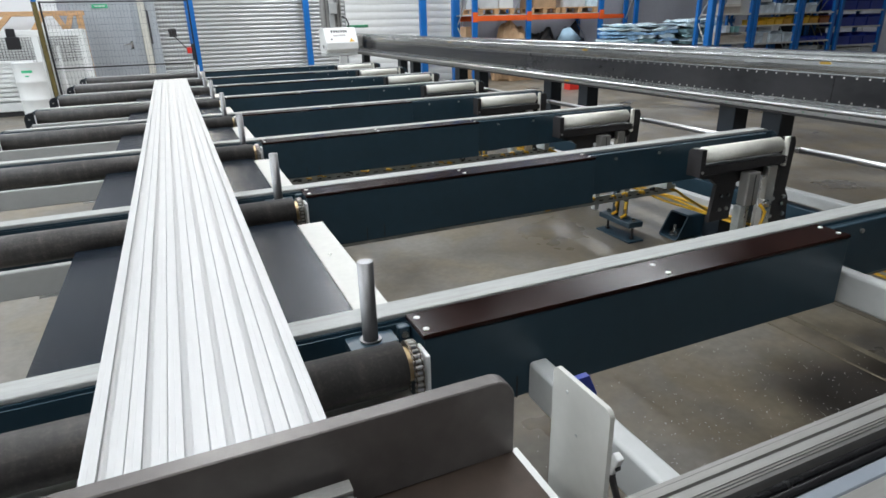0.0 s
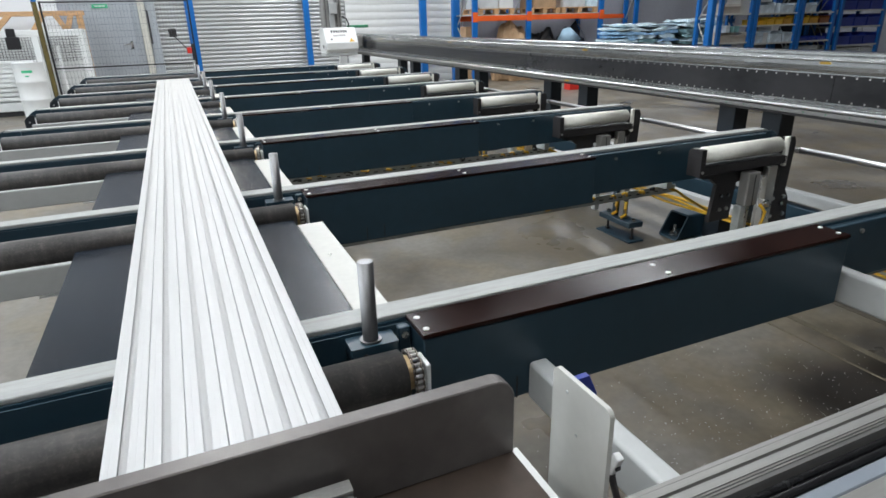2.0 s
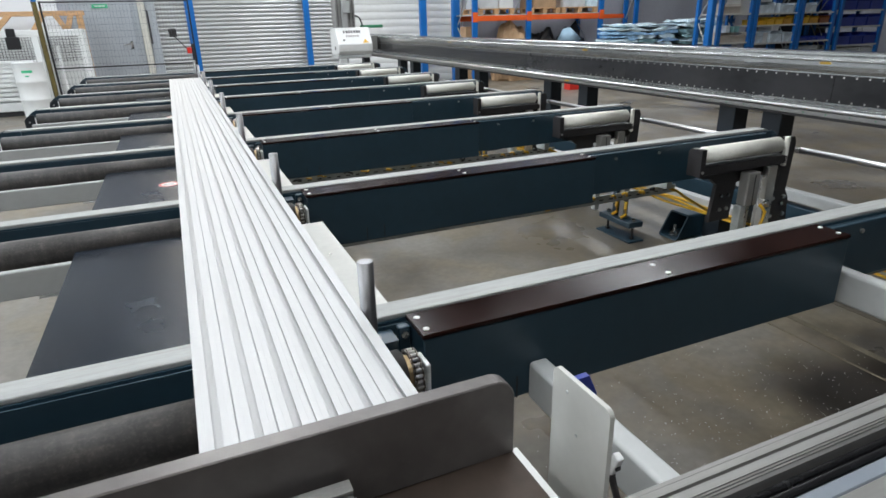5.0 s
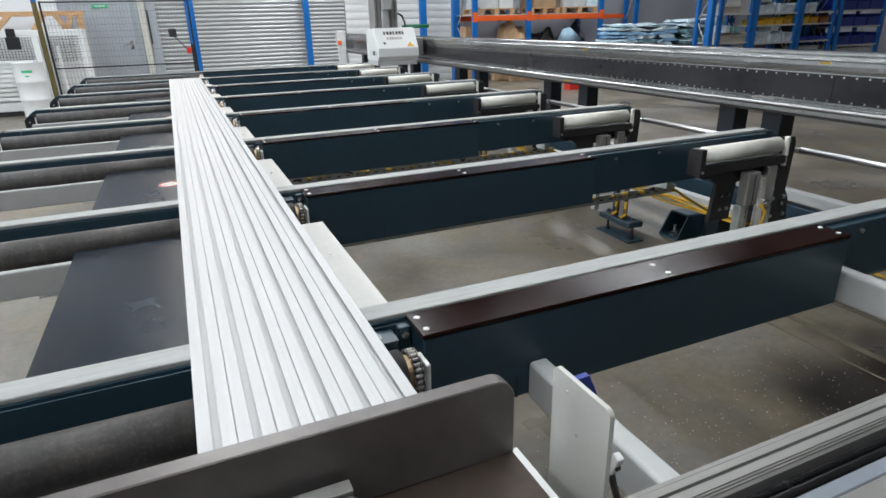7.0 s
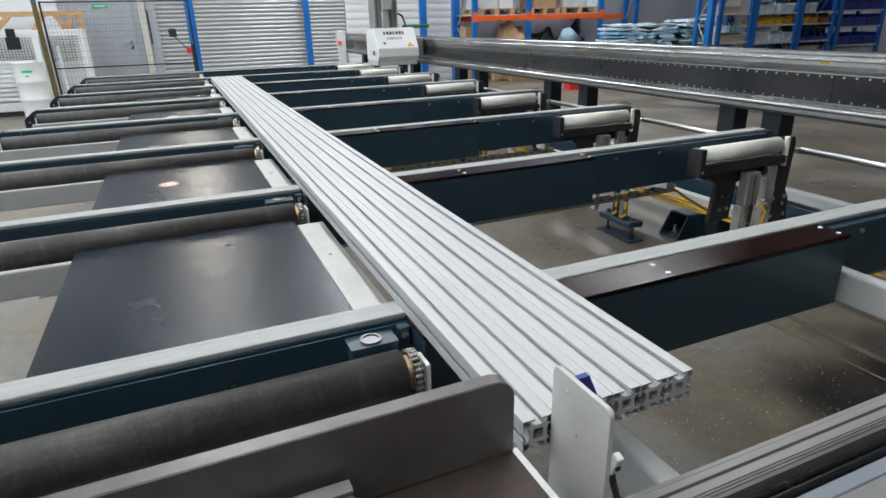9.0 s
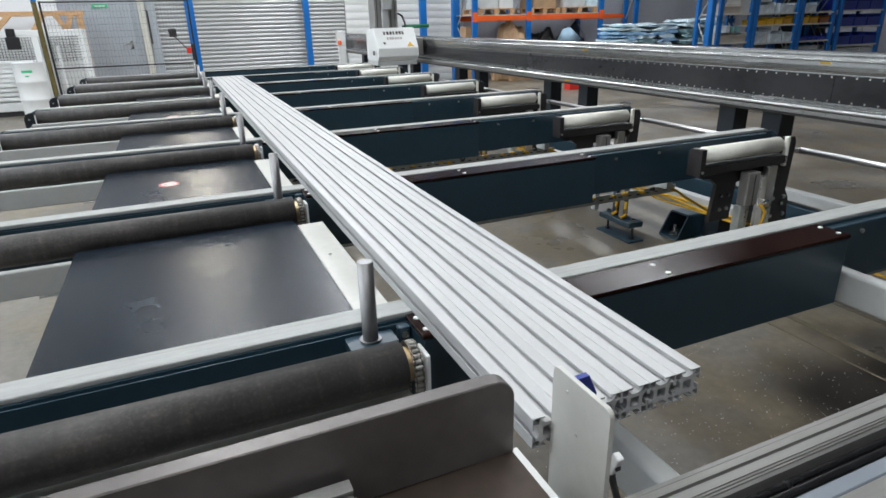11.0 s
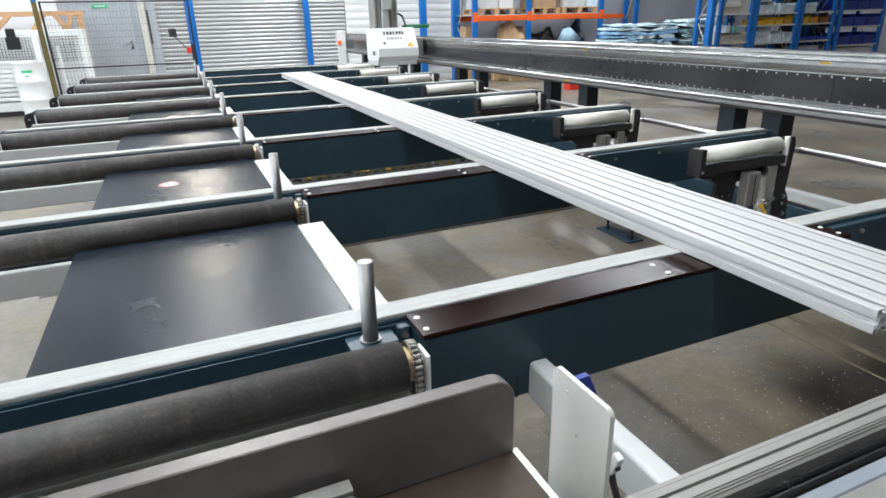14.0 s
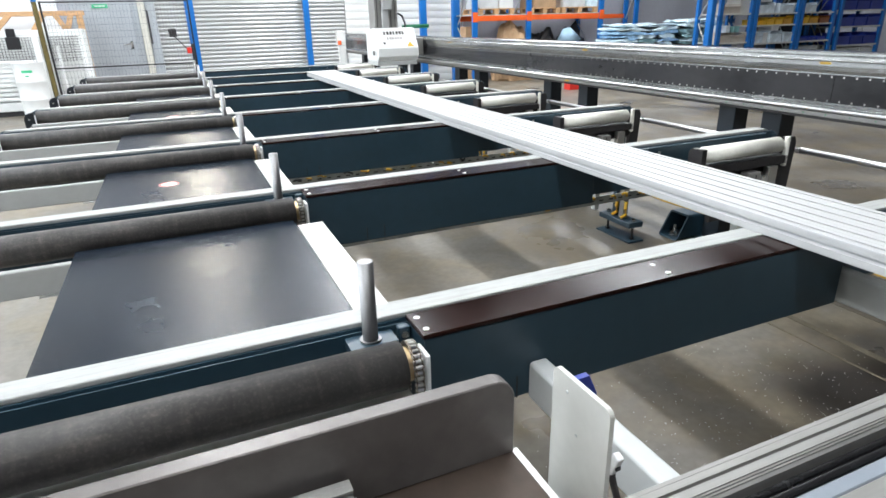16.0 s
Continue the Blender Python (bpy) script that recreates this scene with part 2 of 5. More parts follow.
def prism(bm, loops, axis, lo, hi):
    """Extrudes closed 2D loops (the first is the outline, others are holes) along axis 'x' or 'y'."""
    def place(u, v, w):
        return (w, u, v) if axis == "x" else (u, w, v)
    ends = []
    for w in (lo, hi):
        edges, rings = [], []
        for lp in loops:
            vs = [bm.verts.new(place(u, v, w)) for u, v in lp]
            edges += [bm.edges.new((vs[i], vs[(i + 1) % len(vs)])) for i in range(len(vs))]
            rings.append(vs)
        bmesh.ops.triangle_fill(bm, edges=edges, use_beauty=True, use_dissolve=False)
        ends.append(rings)
    for ra, rb in zip(*ends):
        for i in range(len(ra)):
            j = (i + 1) % len(ra)
            bm.faces.new((ra[i], ra[j], rb[j], rb[i]))
    bmesh.ops.recalc_face_normals(bm, faces=bm.faces[:])
    return bm


def rounded(u0, u1, v0, v1, r, corners=(1, 1, 1, 1), n=5):
    """A rectangle whose corners (low-low, high-low, high-high, low-high) are rounded where told."""
    out = []
    for (cu, cv, a0), on in zip(((u0, v0, 180), (u1, v0, 270), (u1, v1, 0), (u0, v1, 90)), corners):
        if not on:
            out.append((cu, cv))
            continue
        mu, mv = (u0 + r if cu == u0 else u1 - r), (v0 + r if cv == v0 else v1 - r)
        out += [(mu + r * math.cos(radians(a0 + 90 * k / n)), mv + r * math.sin(radians(a0 + 90 * k / n))) for k in range(n + 1)]
    return out


def part(name, bm, material, parent=None, label="", smooth=False):
    me = bpy.data.meshes.new(name)
    bm.normal_update()
    bm.to_mesh(me)
    bm.free()
    me.materials.append(material)
    if smooth:
        for f in me.polygons:
            f.use_smooth = len(f.vertices) == 4
    ob = new(name, me)
    ob.parent = parent
    if label:
        ob["label"] = label
    return ob


def thing(name, at, label, category, group="", kind=""):
    ob = new(name)
    ob.location = at
    ob.empty_display_size = 0.1
    return tagged(ob, label, category, group, kind)


B = bmesh.new


# ---- setting ----
X0, X1, Y0, Y1 = -6.0, 17.0, -12.0, 13.5

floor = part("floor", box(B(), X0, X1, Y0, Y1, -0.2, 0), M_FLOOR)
tagged(floor, "stained grey-brown concrete hall floor", "floor", kind="structure")
for fx, fw in ((2.345, 0.012), (2.475, 0.035), (2.80, 0.03)):
    ln = part("floor_line", box(B(), fx, fx + fw, 0.2, 1.75, 0.0005, 0.0025), M_PAINTLINE)
    tagged(ln, "worn ochre line on the concrete floor", "floor marking", kind="structure")

ceiling = part("ceiling", box(B(), X0, X1, Y0, Y1, CEIL, CEIL + 0.2), M_CEIL)
tagged(ceiling, "grey sheet-metal hall ceiling", "ceiling", kind="structure")


def setting_wall(name, dims, material, label):
    return tagged(part(name, box(B(), *dims), material), label, "wall", kind="structure")


setting_wall("wall_south", (X0, X1, Y0 - 0.2, Y0, 0, CEIL), M_WALLGREY, "grey panelled hall wall")
setting_wall("wall_east", (X1, X1 + 0.2, Y0, Y1, 0, CEIL), M_WALLGREY, "grey panelled hall wall")
# side wall with its window band
ww = B()
box(ww, X0 - 0.2, X0, Y0, Y1, 0, 2.2)
box(ww, X0 - 0.2, X0, Y0, Y1, 5.0, CEIL)
box(ww, X0 - 0.2, X0, Y0, 1.5, 2.2, 5.0)
box(ww, X0 - 0.2, X0, 11.5, Y1, 2.2, 5.0)
tagged(part("wall_west", ww, M_WALLWHITE), "white hall wall with a high window band", "wall", kind="structure")

# rear wall: door bay, shutter bay, white door bay, grey wall
SH_L, SH_R, WD_L, WD_R = -0.12, 3.62, 3.62, 6.45
setting_wall("wall_north", (X0, -1.75, Y1, Y1 + 0.2, 0, CEIL), M_WALLWHITE, "white rear wall of the hall")
setting_wall("wall_north.001", (-1.75, SH_L, Y1, Y1 + 0.2, 2.1, CEIL), M_WALLGREY, "grey rear wall above the door")
# out-of-view upper wall, darkened so glossy plates reflect little
setting_wall("wall_north.002", (SH_L, WD_R, Y1 + 0.16, Y1 + 0.3, 0, CEIL), M_WALLUNLIT, "unseen wall above the shutters, coloured dark as if unlit")
win = thing("window_1", (0.30, Y1 + 0.155, 3.5), "tall bright window high in the rear wall", "window", kind="structure")
for wx in (-0.42, 0.38):
    part("window_frame", box(B(), wx, wx + 0.04, -0.06, 0.0, -0.05, 1.65, 0.004), M_DOORGREY, win)
for wz in (-0.05, 0.78, 1.61):
    part("window_frame", box(B(), -0.38, 0.38, -0.06, 0.0, wz, wz + 0.04, 0.004), M_DOORGREY, win)
setting_wall("wall_north.003", (WD_R, X1, Y1, Y1 + 0.2, 0, CEIL), M_WALLGREY, "plain grey rear wall")

door = tagged(part("door_1", box(B(), -1.45, -0.52, Y1 - 0.02, Y1 + 0.05, 0.01, 2.05, 0.004), M_DOORGREY),
              "grey steel fire door, shut", "door", kind="structure")
dh = B()
box(dh, -0.655, -0.615, Y1 - 0.03, Y1 - 0.02, 0.98, 1.11, 0.003)
rod(dh, (-0.635, Y1 - 0.02, 1.06), (-0.635, Y1 - 0.07, 1.06), 0.009, 10)
rod(dh, (-0.635, Y1 - 0.07, 1.06), (-0.77, Y1 - 0.07, 1.06), 0.009, 10)
part("door_handle", dh, M_STEEL, door, "steel lever handle")
fr = B()
box(fr, -1.56, -1.45, Y1 - 0.04, Y1 + 0.08, 0, 2.1, 0.005)
box(fr, -0.52, -0.42, Y1 - 0.04, Y1 + 0.08, 0, 2.1, 0.005)
part("door_frame", fr, M_DOORGREY, door)
setting_wall("wall_north.004", (-1.75, -1.56, Y1, Y1 + 0.2, 0, 2.1), M_WALLGREY, "narrow grey wall beside the door")
pil = part("pillar", box(B(), -0.42, -0.30, Y1 - 0.12, Y1 + 0.1, 0, CEIL, 0.01), M_COLUMN)
tagged(part("trim", box(B(), -0.298, SH_L - 0.002, Y1 - 0.05, Y1 + 0.1, 0, CEIL, 0.01), M_DOORGREY), "grey guide channel beside the shutter", "trim", kind="structure")
tagged(pil, "pale plastered pillar beside the shutter", "pillar", kind="structure")
sg = thing("exit_sign", (-1.05, Y1 - 0.03, 1.745), "small green exit sign with a pale bar", "sign")
part("panel", box(B(), -0.13, 0.13, -0.01, 0.006, -0.035, 0.035, 0.002), M_SIGNGREEN, sg)
part("printed_bar", box(B(), -0.09, 0.09, -0.013, -0.010, -0.008, 0.008), M_WHITE, sg)
sw = thing("cable_duct", (-0.27, Y1 - 0.05, 1.35), "narrow dark cable duct on the pillar", "cable duct")
part("duct", box(B(), -0.012, 0.012, -0.03, 0.0, -0.3, 0.3, 0.004), M_DARKMETAL, sw)


def slatted_door(name, x0, x1, pitch, material, label, depth):
    ob = thing(name, ((x0 + x1) / 2, Y1 + 0.06, 0), label, "shutter door", kind="structure")
    w = (x1 - x0) / 2
    part("backing", box(B(), -w, w, 0.03, 0.05, 0, 3.3), material, ob)
    bm = B()
    n = 7
    loop = [(-depth * math.sin(math.pi * k / n), pitch * 0.02 + pitch * 0.94 * k / n) for k in range(n + 1)]
    loop = [(0.03, loop[0][1])] + loop + [(0.03, loop[-1][1])]
    prism(bm, [loop], "x", -w, w)
    first = part("slat", bm, material, ob)
    z = pitch
    while z < 3.3 - pitch:
        s = first.copy()
        s.name = "slat"
        s.location = (0, 0, z)
        scene.collection.objects.link(s)
        z += pitch
    return ob


slatted_door("roller_shutter", SH_L, SH_R, 0.079, M_SLAT, "closed grey steel roller shutter", 0.020)
slatted_door("sectional_door", WD_L + 0.02, WD_R, 0.155, M_WHITE, "closed white sectional hall door", 0.008)


def blue_post(x, y, w, top, label):
    ob = thing("blue_post", (x, y, 0), label, "post", "blue steel posts")
    bm = B()
    prism(bm, [[(-w, -0.05), (w, -0.05), (w, 0.05), (w * 0.6, 0.05), (w * 0.6, -0.025), (-w * 0.6, -0.025), (-w * 0.6, 0.05), (-w, 0.05)]], "x", 0, top)
    for v in bm.verts:
        v.co = (v.co.y, v.co.z, v.co.x)
    bmesh.ops.recalc_face_normals(bm, faces=bm.faces[:])
    part("upright", bm, M_BLUE, ob)
    part("base_plate", box(B(), -w * 1.6, w * 1.6, -0.09, 0.09, 0, 0.012, 0.002), M_BLUE, ob)
    return ob


blue_post(0.385, 10.6, 0.062, 4.2, "tall blue steel post before the shutter")
blue_post(2.715, 13.2, 0.058, 4.2, "tall blue steel post before the shutter")
blue_post(5.31, 13.2, 0.072, 4.2, "tall blue steel post before the white door")
blue_post(6.08, 13.2, 0.055, 4.2, "tall blue steel post before the white door")

for lx, ya, yb in LAMP_ROWS:
    n = max(2, round((yb - ya) / 2.85) + 1)
    for j in range(n):
        fx = thing("ceiling_lamp", (lx, ya + j * (yb - ya) / (n - 1), CEIL), "long white strip lamp under the ceiling", "ceiling lamp", "strip lamps")
        part("housing", box(B(), -0.2, 0.2, -1.35, 1.35, -0.10, 0, 0.01), M_WHITE, fx)
        part("diffuser", box(B(), -0.16, 0.16, -1.3, 1.3, -0.13, -0.10, 0.01), M_LENS, fx)

# ---- the cross beams ----
def bolt(bm, x, y, z, axis, r=0.006, h=0.004):
    a = Vector((x, y, z))
    rod(bm, a, a + Vector(axis) * h, r, 6)


def cross_beam():
    ob = thing("cross_beam", (0, FIRST, 0), "anthracite conveyor cross beam with a white belt", "conveyor beam", "conveyor cross beams")
    # box body under the belt, from end to end
    bm = B()
    prism(bm, [[(-0.071, HS - 0.17), (-0.002, HS - 0.17), (-0.002, HS - 0.012), (-0.014, HS - 0.012), (-0.014, HS - 0.02),
                (-0.052, HS - 0.02), (-0.052, HS - 0.010), (-0.060, HS - 0.010), (-0.060, HS - 0.018), (-0.068, HS - 0.018), (-0.068, HS - 0.012), (-0.071, HS - 0.012)]], "x", -0.9, 2.47)
    part("body", bm, M_ANTHRACITE, ob)
    # belt: endless loop with round ends over the track
    bm = B()
    box(bm, -0.86, 2.42, -0.0555, -0.001, HS - 0.011, HS, 0.003, 2)
    for sx, cx in ((-1, -0.86), (1, 2.42)):
        pts = [(cx + sx * 0.05 * math.sin(radians(a)), HS - 0.05 + 0.05 * math.cos(radians(a))) for a in range(0, 181, 15)]
        inn = [(cx + sx * 0.039 * math.sin(radians(a)), HS - 0.05 + 0.039 * math.cos(radians(a))) for a in range(180, -1, -15)]
        b2 = B()
        prism(b2, [pts + inn], "y", -0.0525, -0.002)
        me = bpy.data.meshes.new("tmp")
        b2.to_mesh(me)
        b2.free()
        bm.from_mesh(me)
        bpy.data.meshes.remove(me)
    part("belt", bm, M_BELT, ob, "ribbed white conveyor belt")
    # rounded plates at the loading end
    for y0, y1 in ((-0.083, -0.071), (-0.0015, 0.008)):
        bm = B()
        prism(bm, [rounded(-0.945, -0.80, HS - 0.17, HS - 0.004, 0.07, (1, 0, 0, 1))], "y", y0, y1)
        part("end_plate", bm, M_ANTHRACITE, ob)
    for bx, bz in ((-0.90, -0.06), (-0.90, -0.12)):
        part("screw", rod(B(), (bx, -0.083, HS + bz), (bx, -0.088, HS + bz), 0.008, 10), M_STEEL, ob)
    # screws on the face
    part("screw", rod(B(), (0.005, -0.071, HS - 0.052), (0.005, -0.076, HS - 0.052), 0.006, 10), M_STEEL, ob)
    # guide block that carries the stop pin
    bm = B()
    prism(bm, [rounded(0.197, 0.282, -0.118, -0.0715, 0.003)], "y", 0, 0.03)
    for v in bm.verts:
        v.co = (v.co.x, v.co.z, HS - 0.048 + v.co.y)
    bmesh.ops.recalc_face_normals(bm, faces=bm.faces[:])
    gb = part("guide_block", bm, M_ANTHRACITE, ob, "dark steel guide block of the stop pin")
    part("collar", ring(B(), (0.238, -0.095, HS - 0.0165), (0, 0, 1), 0.0142, 0.019, 0.004), M_PIN, gb)
    part("bolt", rod(B(), (0.222, -0.118, HS - 0.035), (0.222, -0.121, HS - 0.035), 0.005, 8), M_BLACK, gb)
    # corner post with bolt between pin and cover
    cp = part("corner_bracket", box(B(), 0.292, 0.314, -0.088, -0.0715, HS - 0.10, HS - 0.012, 0.002), M_ANTHRACITE, ob)
    part("bolt", rod(B(), (0.303, -0.088, HS - 0.026), (0.303, -0.094, HS - 0.026), 0.0065, 12), M_STEEL, cp)
    # cover box
    cv = part("cover_box", box(B(), 0.316, 1.412, -0.150, -0.0715, HS - 0.182, HS - 0.010, 0.003, 2), M_ANTHRACITE, ob, "folded anthracite cover box")
    part("joint_lip", box(B(), 0.50, 0.503, -0.1515, -0.150, HS - 0.182, HS - 0.135), M_BLACK, cv)
    part("joint_lip", box(B(), 0.56, 0.563, -0.1515, -0.150, HS - 0.182, HS - 0.135), M_BLACK, cv)
    ws = part("wear_strip", box(B(), 0.314, 1.414, -0.1515, -0.062, HS - 0.010, HS - 0.001, 0.002), M_BROWN, ob, "glossy dark brown wear strip")
    for sx in (0.328, 0.87, 1.408 - 0.012):
        for sy in (-0.085, -0.131):
            part("screw", rod(B(), (sx, sy, HS - 0.001), (sx, sy, HS + 0.0008), 0.0058, 14), M_WHITE, ws)
    # thinner side panel towards the rail
    sp = part("side_panel", box(B(), 1.412, 2.40, -0.086, -0.0715, HS - 0.172, HS - 0.012, 0.002), M_ANTHRACITE, ob)
    for sx in (1.56, 1.78):
        part("bolt", rod(B(), (sx, -0.086, HS - 0.035), (sx, -0.092, HS - 0.035), 0.006, 10), M_STEEL, sp)
    part("end_cap", box(B(), 2.44, 2.49, -0.075, 0.002, HS - 0.17, HS - 0.02, 0.008, 2), M_ANTHRACITE, ob)
    # perforated cable tray under the beam
    tr = part("cable_tray", box(B(), 0.34, 2.0, 0.022, 0.10, HS - 0.257, HS - 0.254), M_ZINC, ob, "perforated zinc cable tray")
    part("rim", box(B(), 0.34, 2.0, 0.0195, 0.022, HS - 0.257, HS - 0.221), M_ZINC, tr)
    for k in range(32):
        part("slot", box(B(), 0.38 + k * 0.050, 0.400 + k * 0.050, 0.0182, 0.0194, HS - 0.243, HS - 0.238), M_BLACK, tr)
    for hx in (0.42, 1.2, 1.9):
        part("hanger", box(B(), hx, hx + 0.03, -0.03, 0.06, HS - 0.2215, HS - 0.1705), M_ZINC, tr)
    rnd = random.Random(5)
    for k in range(22):
        sx = 0.45 + 0.07 * k + rnd.uniform(-0.02, 0.02)
        if rnd.random() < 0.3 or sx > 1.93:
            continue
        w = rnd.uniform(0.02, 0.05)
        z = HS - rnd.uniform(0.222, 0.236)
        part("hose_loop", tube_path(B(), [(sx, 0.018, z), (sx + w * 0.3, 0.012, z + rnd.uniform(-0.004, 0.006)), (sx + w * 0.7, 0.011, z + rnd.uniform(-0.008, 0.006)), (sx + w, 0.018, z - rnd.uniform(0, 0.012))], rnd.uniform(0.004, 0.008)),
             M_YELLOW if rnd.random() < 0.75 else M_BLACK, tr)
    # legs with adjustable feet
    for lx in (-0.12, 2.525):
        lg = part("leg", box(B(), lx - 0.02, lx + 0.02, 0.03, 0.065, 0.13, HS - 0.168, 0.003), M_ANTHRACITE, ob)
        part("leg_profile", box(B(), lx - 0.022, lx + 0.018, -0.045, 0.0, 0.13, HS - 0.1705, 0.003), M_ALU_GREY, lg)
        part("saddle", box(B(), min(lx - 0.03, 2.42) if lx > 0 else lx - 0.03, lx + 0.03, -0.06, 0.08, HS - 0.185, HS - 0.1705, 0.002), M_ANTHRACITE, lg)
        part("head_plate", box(B(), lx - 0.055, lx + 0.055, -0.15, 0.15, 0.095, 0.13, 0.003), M_ANTHRACITE, lg)
        part("foot_plate", box(B(), lx - 0.06, lx + 0.06, -0.165, 0.165, 0.0, 0.012, 0.002), M_ANTHRACITE, lg)
        for ry in (-0.12, 0.12):
            part("levelling_rod", rod(B(), (lx, ry, 0.012), (lx, ry, 0.15), 0.008, 10), M_DARKMETAL, lg)
            part("nut", rod(B(), (lx, ry, 0.012), (lx, ry, 0.026), 0.015, 6), M_DARKMETAL, lg)
            part("nut", rod(B(), (lx, ry, 0.13), (lx, ry, 0.144), 0.015, 6), M_STEEL, lg)
        for k, hy in enumerate((-0.075, 0.01) if lx > 0 else ()):
            part("hose", tube_path(B(), [(lx - 0.03, hy, 0.25), (lx - 0.045, hy - 0.015, 0.21), (lx - 0.03, hy - 0.005, 0.165), (lx - 0.035, hy + 0.03, 0.14)], 0.010), M_YELLOW, lg)
    return ob


beam = cross_beam()
for i in range(1, COUNT):
    copy_thing(beam, pose(0, FIRST + i * STEP, 0))


# ---- driven rollers ----
def drive_roller():
    ob = thing("drive_roller", (0, FIRST, 0), "dark rubber-coated drive roller with an oily chain", "conveyor roller", "drive rollers")
    yc, zc, r = -0.159, HS - 0.0415, 0.042
    bm = B()
    rod(bm, (-0.875, yc, zc), (0.272, yc, zc), r, 40, bevel=0.003)
    part("tube", bm, M_RUBBER, ob, smooth=True)
    part("axle", rod(B(), (-0.93, yc, zc), (0.312, yc, zc), 0.012, 14), M_STEEL, ob)
    part("hub", rod(B(), (0.272, yc, zc), (0.284, yc, zc), 0.030, 24), M_BRASS, ob, "oiled brass-coloured hub")
    part("sprocket", rod(B(), (0.286, yc, zc), (0.292, yc, zc), 0.031, 24), M_CHAIN, ob)
    # chain links round the sprocket and down to the shaft
    ch = part("chain", rod(B(), (0.284, yc, zc), (0.2855, yc, zc), 0.031, 24), M_CHAIN, ob, "oily steel roller chain")
    n = 13
    stops = [(yc + 0.036 * math.cos(radians(-20 + k * 200 / n)), zc + 0.036 * math.sin(radians(-20 + k * 200 / n))) for k in range(n + 1)]
    tail = [(stops[-1][0] - 0.001, stops[-1][1] - 0.0107 * k) for k in range(1, 7)]
    lead = [(stops[0][0] + 0.001, stops[0][1] - 0.0107 * k) for k in range(1, 7)]
    stops = lead[::-1] + stops + tail
    for k, ((ya, za), (yb, zb)) in enumerate(zip(stops, stops[1:])):
        off = 0.0072 if k % 2 else 0.0055
        for s in (-1, 1):
            bm = B()
            mid, d = Vector((0, (ya + yb) / 2, (za + zb) / 2)), Vector((0, yb - ya, zb - za))
            box(bm, -0.0009, 0.0009, -0.0038, 0.0038, -d.length * 0.72, d.length * 0.72, 0.0008)
            bm.transform(Matrix.Translation(mid + Vector((0.289 + s * off, 0, 0))) @ Matrix.Rotation(math.atan2(-d.y, d.z), 4, "X"))
            part("link", bm, M_CHAIN, ch)
        part("pin", rod(B(), (0.2805, ya, za), (0.2975, ya, za), 0.0034, 8), M_STEEL, ch)
    # white bearing bar beside the chain
    part("bearing_bar", box(B(), 0.302, 0.310, yc - 0.036, yc + 0.012, HS - 0.14, HS - 0.014, 0.003, 2), M_WHITE, ob, "white painted bearing bar")
    bm = B()
    prism(bm, [rounded(-0.938, -0.878, HS - 0.130, HS - 0.002, 0.045, (1, 0, 0, 1), 7)], "y", yc - 0.058, yc - 0.048)
    br = part("end_bracket", bm, M_LEGDARK, ob, "dark rounded bearing plate")
    part("web", box(B(), -0.935, -0.925, yc - 0.0478, -0.084, HS - 0.135, HS - 0.03, 0.002), M_LEGDARK, br)
    for sx, sz in ((-0.910, -0.045), (-0.910, -0.095)):
        part("screw", rod(B(), (sx, yc - 0.058, HS + sz), (sx, yc - 0.062, HS + sz), 0.006, 10), M_STEEL, br)
    part("bearing", rod(B(), (-0.925, yc, zc), (-0.885, yc, zc), 0.022, 18), M_BLACK, br)
    part("guide_strip", box(B(), -0.879, -0.872, yc - 0.056, yc - 0.050, HS - 0.11, HS - 0.02, 0.001), M_WHITE, br)
    return ob


roller = drive_roller()
rollers = [roller] + [copy_thing(roller, pose(0, FIRST + i * STEP, 0)) for i in range(1, COUNT)]
part("drip_sheet", box(B(), -0.86, 0.285, -0.219, -0.117, HS - 0.103, HS - 0.1005), M_OFFWHITE, roller, "cream folded drip sheet")


# light grey cross tubes under the rollers and black deck plates between the beams
def grey_tube():
    ob = thing("cross_tube", (0, FIRST, 0), "light grey square cross tube beside a roller", "frame tube", "cross tubes")
    part("tube", box(B(), -0.9, -0.318, -0.236, -0.212, HS - 0.152, HS - 0.075, 0.005, 2), M_LIGHTGREY, ob)
    for lx in (-0.88, -0.42):
        part("bracket", box(B(), lx, lx + 0.06, -0.24, -0.02, HS - 0.158, HS - 0.1525, 0.001), M_LIGHTGREY, ob)
    return ob


gt = grey_tube()
for i in range(1, COUNT):
    copy_thing(gt, pose(0, FIRST + i * STEP, 0))


DECK = HS - 0.052


